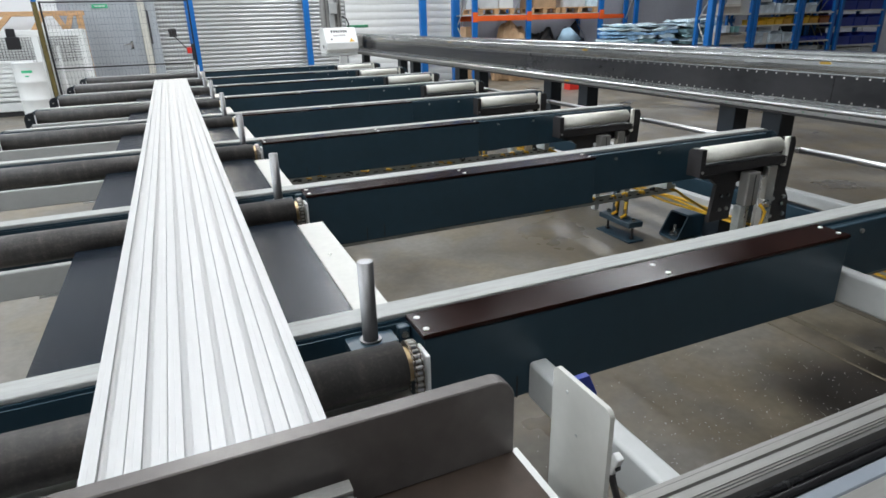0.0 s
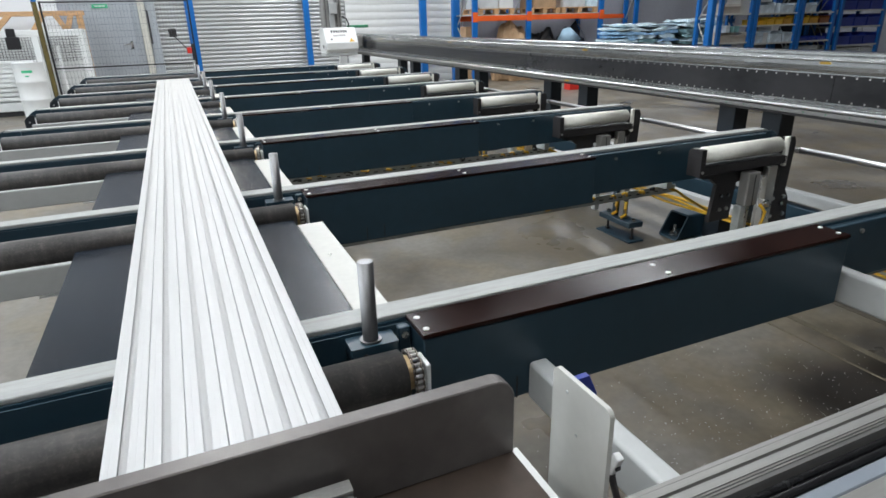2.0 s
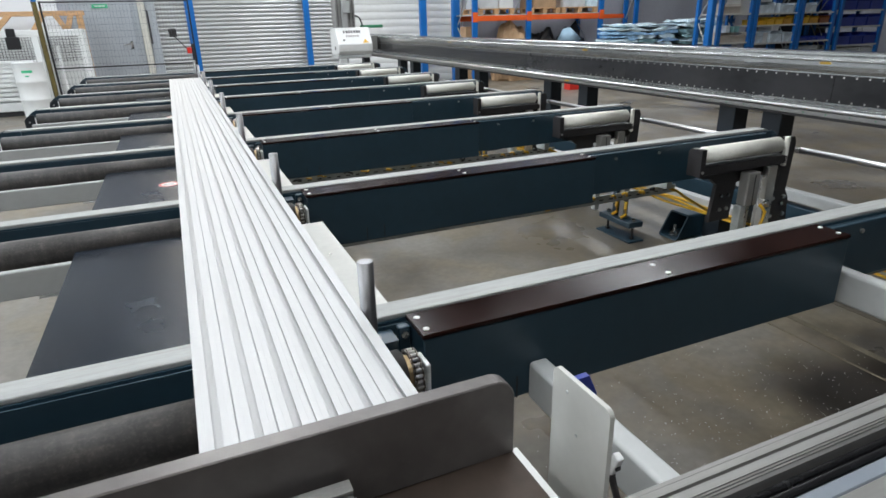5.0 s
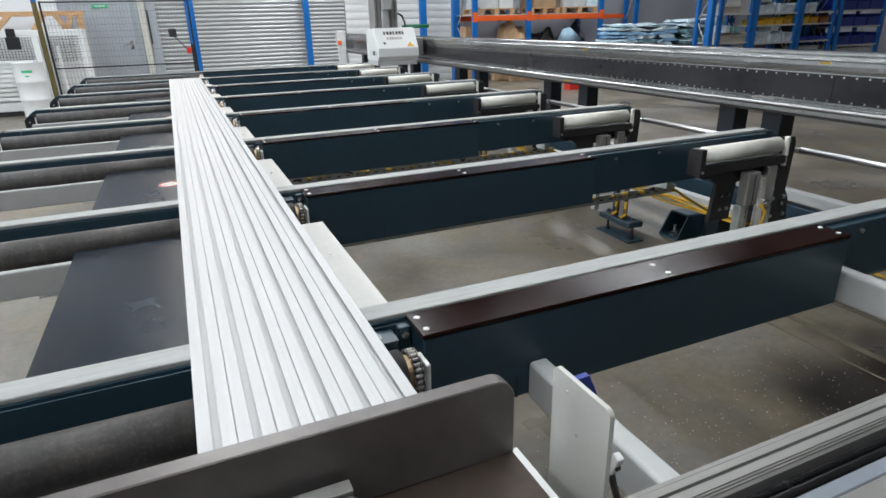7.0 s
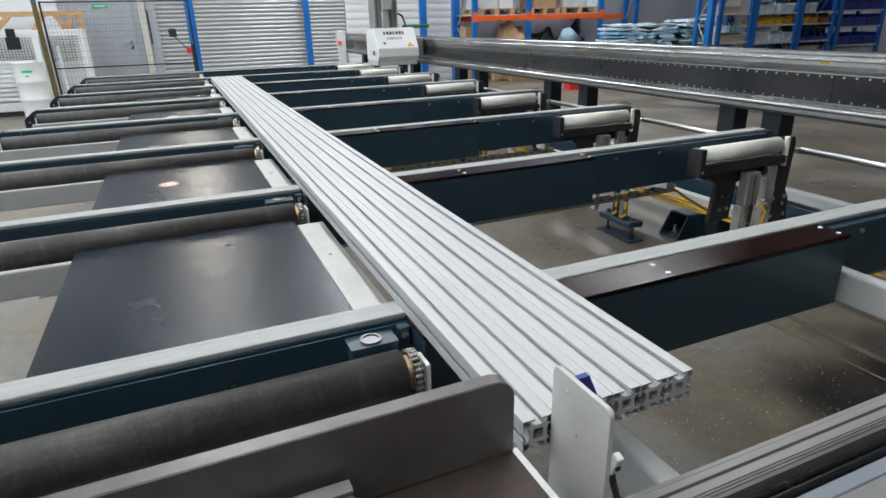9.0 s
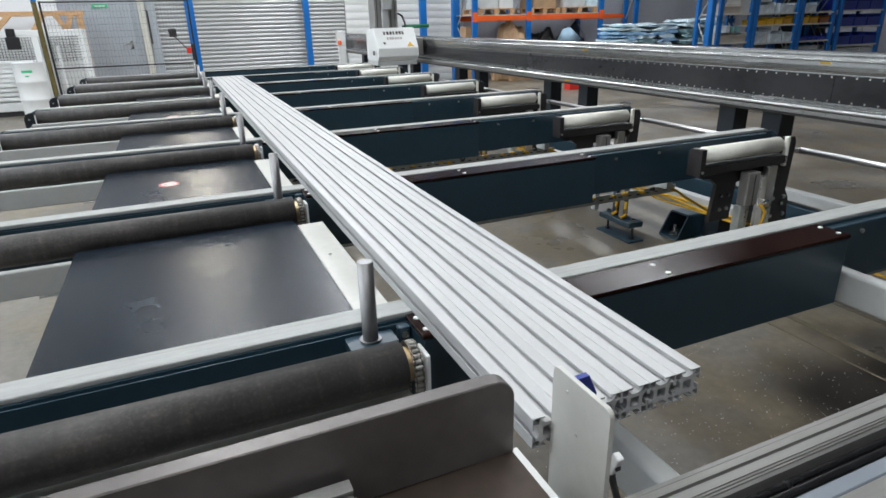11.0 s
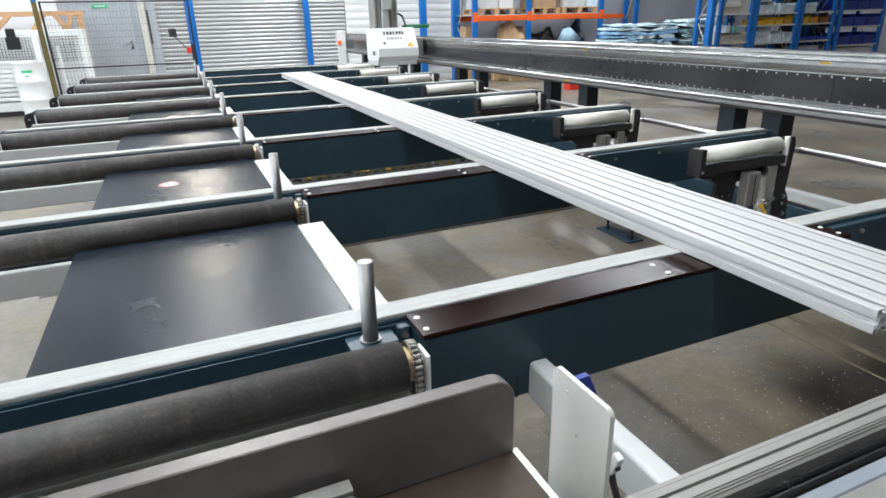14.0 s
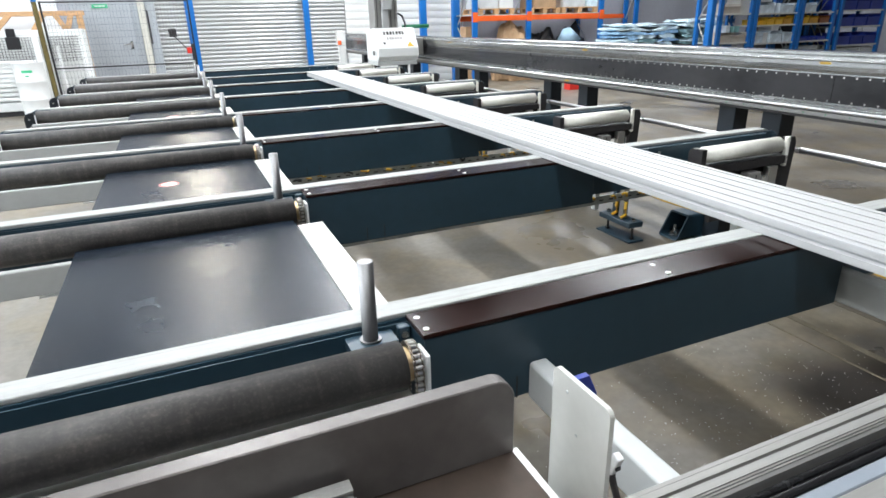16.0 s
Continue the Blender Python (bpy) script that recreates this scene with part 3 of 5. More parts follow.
def deck_plate():
    ob = thing("deck_plate", (0, FIRST, 0), "black textured steel deck plate with a white edge sheet", "deck plate", "deck plates")
    far = STEP - 0.218
    part("sheet", box(B(), -0.317, 0.257, 0.009, far, DECK - 0.004, DECK, 0.001), M_BLACK_SHEET, ob)
    part("rear_fold", box(B(), -0.317, 0.257, far - 0.004, far, DECK - 0.09, DECK - 0.0042), M_BLACK_SHEET, ob)
    bm = B()
    prism(bm, [[(0.258, DECK + 0.002), (0.331, DECK + 0.002), (0.331, DECK - 0.10), (0.328, DECK - 0.10), (0.328, DECK - 0.001), (0.258, DECK - 0.001)]], "y", 0.009, far - 0.06)
    part("edge_sheet", bm, M_OFFWHITE, ob, "white folded edge sheet")
    part("screw", rod(B(), (0.288, 0.42, DECK + 0.002), (0.288, 0.42, DECK + 0.004), 0.004, 10), M_STEEL, ob)
    part("rib", box(B(), -0.30, 0.25, 0.2, 0.23, DECK - 0.04, DECK - 0.0042), M_DARKMETAL, ob)
    for lx in (-0.25, 0.15):
        part("hook", box(B(), lx, lx + 0.05, 0.0085, 0.03, DECK - 0.03, DECK - 0.0042), M_DARKMETAL, ob)
    return ob


deck = deck_plate()
decks = [deck] + [copy_thing(deck, pose(0, FIRST + i * STEP, 0)) for i in range(1, COUNT - 1)]


def round_sign(x, y):
    ob = thing("warning_sticker", (x, y, DECK), "round white warning sticker with a red ring on the deck", "sticker", "round stickers")
    part("disc", rod(B(), (0, 0, 0), (0, 0, 0.0012), 0.036, 32), M_WHITE, ob)
    part("ring", ring(B(), (0, 0, 0.0014), (0, 0, 1), 0.029, 0.034, 0.0010, 32), M_RED, ob)
    part("printed_bar", box(B(), -0.018, 0.018, -0.002, 0.002, 0.0012, 0.0020), M_DARKMETAL, ob)


round_sign(-0.084, 2.395)
round_sign(-0.05, 4.32)


# ---- stop pins ----
PIN_AT = (0.238, FIRST - 0.095)
PIN_UP, PIN_DOWN = HS + 0.130, HS - 0.0165


def stop_pin(i):
    ob = thing("stop_pin", (PIN_AT[0], PIN_AT[1] + i * STEP, PIN_UP), "bright turned steel stop pin", "stop pin", "stop pins")
    bm = B()
    rod(bm, (0, 0, -0.33), (0, 0, 0), 0.0137, 32, bevel=0.0015)
    part("shaft", bm, M_PIN, ob, smooth=True)
    return ob


pins = [stop_pin(i) for i in range(COUNT)]


# ---- stands with white rollers beside the rail ----
def roller_stand():
    ob = thing("roller_stand", (0, FIRST, 0), "dark lifting stand with a white plastic roller", "roller stand", "roller stands")
    yc, zc = -0.215, HS - 0.034
    bm = B()
    rod(bm, (1.885, yc, zc), (2.318, yc, zc), 0.0335, 32, bevel=0.006)
    part("roller", bm, M_WHITEPLASTIC, ob, "cream-white plastic roller", smooth=True)
    part("axle", rod(B(), (1.862, yc, zc), (2.36, yc, zc), 0.008, 10), M_STEEL, ob)
    # carriage: end bracket, trough, arm
    bm = B()
    prism(bm, [[(yc - 0.035, HS - 0.115), (yc + 0.035, HS - 0.115), (yc + 0.035, HS - 0.018), (yc + 0.02, HS - 0.004), (yc - 0.035, HS - 0.004)]], "x", 1.848, 1.872)
    eb = part("end_bracket", bm, M_DARKMETAL, ob)
    for sz in (-0.095,):
        part("screw", rod(B(), (1.86, yc - 0.035, HS + sz), (1.86, yc - 0.039, HS + sz), 0.006, 10), M_STEEL, eb)
    part("trough", box(B(), 1.872, 2.35, yc - 0.03, yc + 0.035, HS - 0.112, HS - 0.076, 0.003), M_DARKMETAL, ob)
    bm = B()
    prism(bm, [[(1.90, HS - 0.115), (2.36, HS - 0.115), (2.36, HS - 0.15), (2.10, HS - 0.17), (2.085, HS - 0.33), (1.97, HS - 0.33), (1.99, HS - 0.17), (1.95, HS - 0.14), (1.90, HS - 0.135)]], "y", yc + 0.0, yc + 0.018)
    arm = part("arm_plate", bm, M_DARKMETAL, ob)
    for bx, bz in ((2.02, -0.22), (2.06, -0.22), (2.02, -0.28), (2.06, -0.28)):
        part("bolt", rod(B(), (bx, yc, HS + bz), (bx, yc - 0.008, HS + bz), 0.008, 6), M_STEEL, arm)
    # lifting cylinder and its hose
    cy = part("lift_cylinder", box(B(), 2.112, 2.182, yc - 0.05, yc - 0.002, HS - 0.27, HS - 0.125, 0.006, 2), M_ALU_GREY, ob, "silver pneumatic lifting cylinder")
    for gx in (2.150,):
        part("groove", box(B(), gx - 0.002, gx + 0.002, yc - 0.0512, yc - 0.050, HS - 0.27, HS - 0.135), M_DARKMETAL, cy)
    part("piston_rod", rod(B(), (2.15, yc - 0.025, HS - 0.415), (2.15, yc - 0.025, HS - 0.27), 0.012, 14), M_STEEL, cy)
    part("hose", tube_path(B(), [(2.20, yc - 0.05, HS - 0.27), (2.215, yc - 0.07, HS - 0.30), (2.205, yc - 0.07, HS - 0.34), (2.19, yc - 0.065, HS - 0.38), (2.20, yc - 0.05, HS - 0.41)], 0.007), M_YELLOW, cy)
    part("fitting", rod(B(), (2.225, yc - 0.04, HS - 0.285), (2.225, yc - 0.075, HS - 0.265), 0.011, 10), M_STEEL, cy)
    part("guide_strut", box(B(), 2.10, 2.135, yc - 0.04, yc - 0.002, HS - 0.415, HS - 0.27, 0.003), M_ZINC, ob)
    part("guide_strut", box(B(), 2.232, 2.282, yc - 0.045, yc - 0.012, HS - 0.415, HS - 0.1125, 0.003), M_STEEL, ob, "bright steel guide strut")
    # tall side plate with bolts and white guide bar
    bm = B()
    prism(bm, [[(2.352, HS - 0.005), (2.40, HS - 0.005), (2.412, HS - 0.03), (2.40, HS - 0.24), (2.425, HS - 0.28), (2.44, HS - 0.40), (2.29, HS - 0.40), (2.28, HS - 0.28), (2.34, HS - 0.22)]], "y", yc - 0.01, yc + 0.012)
    pl = part("side_plate", bm, M_DARKMETAL, ob)
    for bx, bz in ((2.32, -0.27), (2.39, -0.27), (2.32, -0.35), (2.40, -0.35), (2.38, -0.30)):
        part("bolt", rod(B(), (bx, yc - 0.01, HS + bz), (bx, yc - 0.02, HS + bz), 0.010, 6), M_STEEL, pl)
    part("guide_bar", box(B(), 2.333, 2.352, yc - 0.03, yc - 0.010, HS - 0.125, HS + 0.002, 0.004), M_WHITEPLASTIC, pl, "white plastic guide bar")
    part("mount_block", box(B(), 2.345, 2.40, yc + 0.0122, -0.0865, HS - 0.165, HS - 0.05, 0.003), M_DARKMETAL, ob)
    part("cylinder_foot", box(B(), 2.10, 2.29, yc - 0.05, yc + 0.018, HS - 0.43, HS - 0.415, 0.003), M_ZINC, ob)
    return ob


stand = roller_stand()
stand.location.y = FIRST + STEP
for i in range(2, COUNT):
    copy_thing(stand, pose(0, FIRST + i * STEP, 0))
copy_thing(stand, pose(0, FIRST, 0))

for i in range(COUNT - 1):
    rd = thing("tie_rod", (2.425, FIRST - 0.21 + i * STEP, HS - 0.065), "polished chrome tie rod between two stands", "tie rod", "tie rods")
    part("rod", rod(B(), (0, -0.03, 0), (0, STEP - 0.035, 0), 0.0135, 20), M_CHROME, rd, smooth=True)


# ---- yellow hoses and base tubes on the floor ----
def base_tube(y, x0=2.76, x1=3.35):
    ob = thing("base_tube", (0, y, 0), "open black square base tube bolted to the floor", "base tube", "rail base tubes")
    bm = B()
    prism(bm, [rounded(-0.08, 0.08, 0.0, 0.16, 0.02), rounded(-0.07, 0.07, 0.01, 0.15, 0.012)], "x", x0, x1)
    for v in bm.verts:
        if v.co.x < x0 + 0.01:
            v.co.x += v.co.z * 0.55      # mitred end
    part("tube", bm, M_ANTHRACITE, ob)
    b = part("anchor_bolt", rod(B(), (x0 + 0.06, 0.0, 0.01), (x0 + 0.06, 0.0, 0.08), 0.011, 12), M_STEEL, ob)
    part("nut", rod(B(), (x0 + 0.06, 0.0, 0.02), (x0 + 0.06, 0.0, 0.042), 0.024, 6), M_STEEL, b)
    part("washer", rod(B(), (x0 + 0.06, 0.0, 0.01), (x0 + 0.06, 0.0, 0.02), 0.032, 18), M_STEEL, b)
    return ob


RAIL_LEGS = (2.27, 2.57, 3.98, 4.49, 5.85, 6.35, 7.8, 8.3, 10.1)
for y in (2.745, 4.68, 6.55, 8.5):
    base_tube(y)

# service tube with yellow hoses low along the rail
sv = thing("service_tube", (2.70, 0, 0), "light grey service tube carrying yellow hoses", "service tube")
part("tube", box(B(), 0.012, 0.07, 1.3, 8.6, HS - 0.60, HS - 0.515, 0.005, 2), M_LIGHTGREY, sv)
rnd = random.Random(4)
for k in range(3):
    ph = rnd.uniform(0, 6)
    part("hose", tube_path(B(), [(-0.004 + 0.006 * math.sin(ph + q * 1.7), 1.3 + q * 0.12, HS - 0.556 - 0.018 * k + 0.006 * math.sin(ph * 2 + q * 1.1)) for q in range(60)], 0.007), M_YELLOW, sv)
for y in (1.9, 3.45, 5.4, 7.4):
    part("foot", box(B(), 0.02, 0.06, y, y + 0.04, 0, HS - 0.60, 0.002), M_LIGHTGREY, sv)
for i in range(1, 7):
    yb = FIRST + i * STEP
    hz = thing("air_hose", (0, yb, 0), "yellow pneumatic hose hanging from the cable tray", "hose", "air hoses")
    part("hose", tube_path(B(), [(1.96, 0.02, HS - 0.235), (2.0, 0.01, HS - 0.25), (2.06, 0.01, HS - 0.29), (2.2, 0.01, HS - 0.37), (2.35, 0.02, HS - 0.43), (2.55, 0.025, HS - 0.51), (2.69, 0.03, HS - 0.545)], 0.0065), M_YELLOW, hz)


# ---- the rail with its travelling head ----
def feed_rail():
    ob = thing("feed_rail", (2.9, 0, 0), "long steel feed rail with a dark riveted band", "linear rail")
    y0, y1 = -0.4, 10.95
    bm = B()
    prism(bm, [[(0.0, HS + 0.245), (0.004, HS + 0.225), (0.012, HS + 0.21), (0.012, HS + 0.062), (0.0, HS + 0.052), (-0.012, HS + 0.047), (-0.012, HS + 0.034), (0.03, HS + 0.03),
                (0.03, HS + 0.008), (0.26, HS + 0.008), (0.26, HS + 0.29), (0.035, HS + 0.29), (0.0, HS + 0.283)]], "y", y0, y1)
    part("body", bm, M_RAIL, ob)
    part("top_guide", box(B(), 0.03, 0.075, y0, y1, HS + 0.2905, HS + 0.308, 0.004), M_RAIL, ob, "polished guide on the rail's top")
    part("top_cover", box(B(), 0.11, 0.25, y0, y1, HS + 0.2905, HS + 0.302, 0.002), M_BAND, ob)
    part("lower_guide", rod(B(), (-0.016, y0, HS + 0.041), (-0.016, y1, HS + 0.041), 0.009, 14), M_CHROME, ob, "polished lower guide rod")
    part("upper_guide", rod(B(), (-0.006, y0, HS + 0.272), (-0.006, y1, HS + 0.272), 0.0075, 14), M_RAIL, ob, "polished upper guide rod")
    part("lower_lip", box(B(), -0.006, 0.029, y0, y1, HS + 0.004, HS + 0.029, 0.003), M_ALU_GREY, ob)
    part("under_lip", box(B(), 0.0, 0.029, y0, y1, HS - 0.010, HS + 0.0035, 0.002), M_DARKMETAL, ob)
    # riveted band in lengths
    edges = [y0, 1.62, 1.95, 3.45, 4.95, 6.45, 7.95, 9.45, y1]
    for a, b in zip(edges, edges[1:]):
        pn = part("band_panel", box(B(), 0.006, 0.0115, a + 0.001, b - 0.001, HS + 0.074, HS + 0.204, 0.0008), M_BAND, ob)
    rv = part("band_rivet", rod(B(), (0.006, 0, 0), (0.0035, 0, 0), 0.0042, 8), M_STEEL, ob)
    y = 1.30
    spots = []
    while y < 9.4:
        spots += [(y, HS + 0.195), (y, HS + 0.083)]
        y += 0.0605
    rv.location = (0, spots[0][0], spots[0][1])
    for yy, zz in spots[1:280]:
        c = rv.copy()
        c.location = (0, yy, zz)
        scene.collection.objects.link(c)
    for yy in (1.98, 3.9, 6.4):
        part("yellow_label", box(B(), -0.001, 0.0, yy, yy + 0.055, HS + 0.252, HS + 0.262), M_YELLOW, ob)
    part("yellow_label", box(B(), -0.0075, -0.0065, 4.1, 4.16, HS + 0.010, HS + 0.022), M_YELLOW, ob)
    for k in range(40):
        part("set_screw", rod(B(), (-0.0061, 1.35 + 0.12 * k, HS + 0.017), (-0.0075, 1.35 + 0.12 * k, HS + 0.017), 0.0035, 8), M_GREEN, ob)
    for yy in RAIL_LEGS:
        lg = part("leg", box(B(), 0.06, 0.17, yy - 0.035, yy + 0.085, 0.012, HS + 0.0035, 0.004), M_LEGDARK, ob)
        part("foot_plate", box(B(), 0.0, 0.26, yy - 0.12, yy + 0.12, 0, 0.012, 0.002), M_ANTHRACITE, lg)
    # long frame tubes low on the legs
    part("frame_tube", box(B(), 0.0, 0.06, 0.3, 10.4, HS - 0.45, HS - 0.395, 0.006, 2), M_LIGHTGREY, ob, "light grey long frame tube")
    part("frame_tube", box(B(), 0.0, 0.06, 0.3, 10.4, HS - 0.60, HS - 0.47, 0.006, 2), M_ANTHRACITE, ob)
    return ob


feed_rail()
HEAD_FAR, HEAD_NEAR = 9.62, 7.02


def feed_head():
    ob = thing("feed_carriage", (0, HEAD_FAR, HS), "white travelling feed head on the rail", "feed head")
    # sloped white housing
    bm = B()
    prism(bm, [[(0.0, 0.10), (0.04, 0.05), (0.45, 0.05), (0.45, 0.40), (0.16, 0.42), (0.0, 0.195)]], "x", 2.245, 2.755)
    bmesh.ops.bevel(bm, geom=bm.edges[:], offset=0.006, segments=1, affect="EDGES")
    hs = part("housing", bm, M_WHITE, ob, "white sheet-metal housing")
    part("lower_skirt", box(B(), 2.24, 2.74, 0.03, 0.42, 0.0, 0.049, 0.004), M_LIGHTGREY, ob)
    part("underside", box(B(), 2.30, 2.70, 0.10, 0.4, -0.006, -0.0005, 0.002), M_DARKMETAL, ob)
    # vents in the side
    part("side_vent", box(B(), 2.2175, 2.2195, 0.06, 0.12, 0.12, 0.17), M_DARKMETAL, hs)
    # printed bars on the slope
    def slope(u, v):     # u across, v up the slope
        return (2.20 + u * 0.92, 0.0 + 0.16 * v, 0.195 + 0.225 * v)
    nrm = Vector((0, -0.225, 0.16)).normalized()
    def decal(name, u0, u1, v0, v1, material, tri=False):
        bm = B()
        pts = [slope(u0, v0), slope(u1, v0), slope((u0 + u1) / 2, v1)] if tri else [slope(u0, v0), slope(u1, v0), slope(u1, v1), slope(u0, v1)]
        lo = [bm.verts.new(Vector(q) + nrm * 0.0005) for q in pts]
        hi = [bm.verts.new(Vector(q) + nrm * 0.002) for q in pts]
        bm.faces.new(lo[::-1])
        bm.faces.new(hi)
        for i in range(len(lo)):
            bm.faces.new((lo[i], lo[(i + 1) % len(lo)], hi[(i + 1) % len(lo)], hi[i]))
        part(name, bm, material, hs)
    for k in range(7):
        decal("printed_bar", 0.17 + k * 0.042, 0.17 + k * 0.042 + (0.03 if k % 3 else 0.024), 0.66, 0.82, M_DARKMETAL)
    for k in range(6):
        decal("printed_bar", 0.20 + k * 0.036, 0.20 + k * 0.036 + (0.026 if k % 2 else 0.022), 0.42, 0.54, M_ALU_GREY)
    decal("warning_triangle", 0.45, 0.55, 0.06, 0.30, M_YELLOW, True)
    decal("printed_bar", 0.14, 0.17, 0.20, 0.30, M_DARKMETAL)
    # upright column of slotted aluminium
    col = part("column", box(B(), 2.285, 2.575, 0.20, 0.42, 0.38, 1.05, 0.006), M_ALU_GREY, ob, "slotted aluminium column")
    for gx in (2.32, 2.37, 2.49, 2.54):
        part("slot", box(B(), gx - 0.004, gx + 0.004, 0.1985, 0.1999, 0.43, 1.04), M_DARKMETAL, col)
    part("slide_block", box(B(), 2.37, 2.49, 0.13, 0.1985, 0.62, 0.78, 0.008, 2), M_LIGHTGREY, col)
    part("slide_bar", box(B(), 2.37, 2.45, 0.16, 0.1985, 0.42, 1.0, 0.004), M_ALU, col)
    # link to the rail, green handle, cable
    part("rail_carriage", box(B(), 2.755, 2.884, 0.16, 0.50, 0.10, 0.30, 0.01, 2), M_ALU_GREY, ob)
    part("green_arm", box(B(), 2.70, 3.05, 0.35, 0.42, 0.405, 0.45, 0.012, 2), M_GREEN, ob, "green plastic cable arm")
    part("cable", tube_path(B(), [(2.56, 0.3, 0.56), (2.62, 0.3, 0.58), (2.67, 0.3, 0.55), (2.70, 0.3, 0.48), (2.71, 0.3, 0.40)], 0.012), M_BLACK, ob)
    return ob


head = feed_head()

ss = thing("signal_station", (2.78, 10.75, 0), "white end station with an orange signal lamp", "machine part")
part("stand", box(B(), -0.06, 0.06, -0.05, 0.05, 0.02, HS + 0.12, 0.006), M_WHITE, ss)
part("cap", box(B(), -0.09, 0.06, -0.05, 0.05, HS + 0.12, HS + 0.36, 0.01, 2), M_WHITE, ss)
part("signal_lamp", rod(B(), (-0.05, -0.055, HS + 0.13), (-0.05, -0.055, HS + 0.20), 0.03, 14), M_ORANGE, ss)
part("foot", box(B(), -0.09, 0.10, -0.1, 0.1, 0, 0.02), M_WHITE, ss)


# ---- near end: stop plate, base plate, white sensor plate, front profile ----
st = thing("end_stop", (0, 0.49, HS), "thick brown steel end stop on a base plate", "end stop")
bm = B()
prism(bm, [rounded(-0.75, 0.2885, 0.030, 0.131, 0.026, (0, 0, 1, 0), 8)], "y", -0.009, 0.0115)
bmesh.ops.bevel(bm, geom=[e for e in bm.edges if abs(e.verts[0].co.y - e.verts[1].co.y) < 1e-6 and len(e.link_faces) == 2 and e.calc_face_angle(0) > 1.2], offset=0.0015, segments=1, affect="EDGES")
part("upright_plate", bm, M_OILSTEEL, st)
part("base_plate", box(B(), -0.75, 0.2885, -0.24, 0.0115, 0.018, 0.0298, 0.001), M_BASEPLATE, st)
part("white_sheet", box(B(), -0.75, 0.305, -0.24, 0.0115, -0.015, 0.0165, 0.001), M_WHITE, st)
part("support_column", box(B(), -0.5, -0.38, -0.2, -0.08, -HS, -0.0155, 0.006), M_LIGHTGREY, st)
part("support_column", box(B(), 0.12, 0.24, -0.2, -0.08, -HS, -0.0155, 0.006), M_LIGHTGREY, st)
# black panel and bracket added to give the gap below the roller its shade
part("gap_shade_panel", box(B(), -0.75, 0.27, 0.0142, 0.44, -0.205, -0.20), M_BLACK, st, "added black panel standing in for the dark gap under the first roller")
part("gap_shade_bracket", box(B(), -0.4, 0.2, -0.02, 0.0138, -0.205, -0.0152), M_BLACK, st)
# blue felt strip behind the stop
part("felt_strip", box(B(), -0.75, 0.19, 0.0142, 0.034, 0.018, 0.030, 0.001), M_BINBLUE, st, "blue felt strip behind the stop")
part("felt_ledge", box(B(), -0.75, 0.19, 0.0142, 0.05, 0.008, 0.018), M_OILSTEEL, st)


# ---- slotted aluminium profiles ----
def slot_outline(w=0.045, h=0.045, open_=0.0085, lip=0.004, deep=0.0125, inner=0.0195):
    a, b = w / 2, h / 2
    o, n = open_ / 2, inner / 2

    def side(half_len, half_out):
        e = half_out
        q = [(-half_len * 0.62, e), (-half_len * 0.62 + 0.0003, e - 0.00018), (-half_len * 0.62 + 0.0006, e),
             (-o - 0.0005, e), (-o, e - 0.0005), (-o, e - lip), (-n, e - lip), (-n, e - lip - 0.002), (-n * 0.7, e - deep * 0.86), (-o * 0.6, e - deep), (o * 0.6, e - deep),
             (n * 0.7, e - deep * 0.86), (n, e - lip - 0.002), (n, e - lip), (o, e - lip), (o, e - 0.0005), (o + 0.0005, e),
             (half_len * 0.62 - 0.0006, e), (half_len * 0.62 - 0.0003, e - 0.00018), (half_len * 0.62, e)]
        return q
    top = side(a, b)
    right = [(v, -u) for u, v in side(b, a)]
    bottom = [(-u, -v) for u, v in top]
    left = [(-v, u) for u, v in side(b, a)]
    c, m = 0.0015, 0.00044      # rounded corners
    out = []
    for seq, corner in ((top, ((a - c, b), (a - m, b - m), (a, b - c))), (right, ((a, -b + c), (a - m, -b + m), (a - c, -b))), (bottom, ((-a + c, -b), (-a + m, -b + m), (-a, -b + c))), (left, ((-a, b - c), (-a + m, b - m), (-a + c, b)))):
        out += seq + list(corner)
    return out


def hole(cx, cy, r, n=10):
    return [(cx + r * math.cos(2 * math.pi * k / n), cy + r * math.sin(2 * math.pi * k / n)) for k in range(n)]


def square(cx, cy, r, c):
    return [(cx - r, cy - r + c), (cx - r + c, cy - r), (cx + r - c, cy - r), (cx + r, cy - r + c), (cx + r, cy + r - c), (cx + r - c, cy + r), (cx - r + c, cy + r), (cx - r, cy + r - c)]


def profile_mesh(length):
    bm = B()
    prism(bm, [slot_outline(0.0447, open_=0.0095, lip=0.0026, deep=0.0098, inner=0.0215), square(0, 0, 0.0072, 0.0018)] + [square(sx * 0.0169, sz * 0.0168, 0.0046, 0.001) for sx in (-1, 1) for sz in (-1, 1)], "y", 0, length)
    return bm


PROFILE = bpy.data.meshes.new("aluminium_profile")
bm = profile_mesh(5.72)
bm.normal_update()
bm.to_mesh(PROFILE)
bm.free()
PROFILE.materials.append(M_ALU)
profiles = []
for k in range(6):
    ob = new("aluminium_profile", PROFILE)
    ob.location = (-0.1445 + 0.045 * k, 0.5055, HS + 0.0228)
    tagged(ob, "long bright slotted aluminium profile on the belts", "aluminium profile", "bundle of profiles")
    profiles.append(ob)

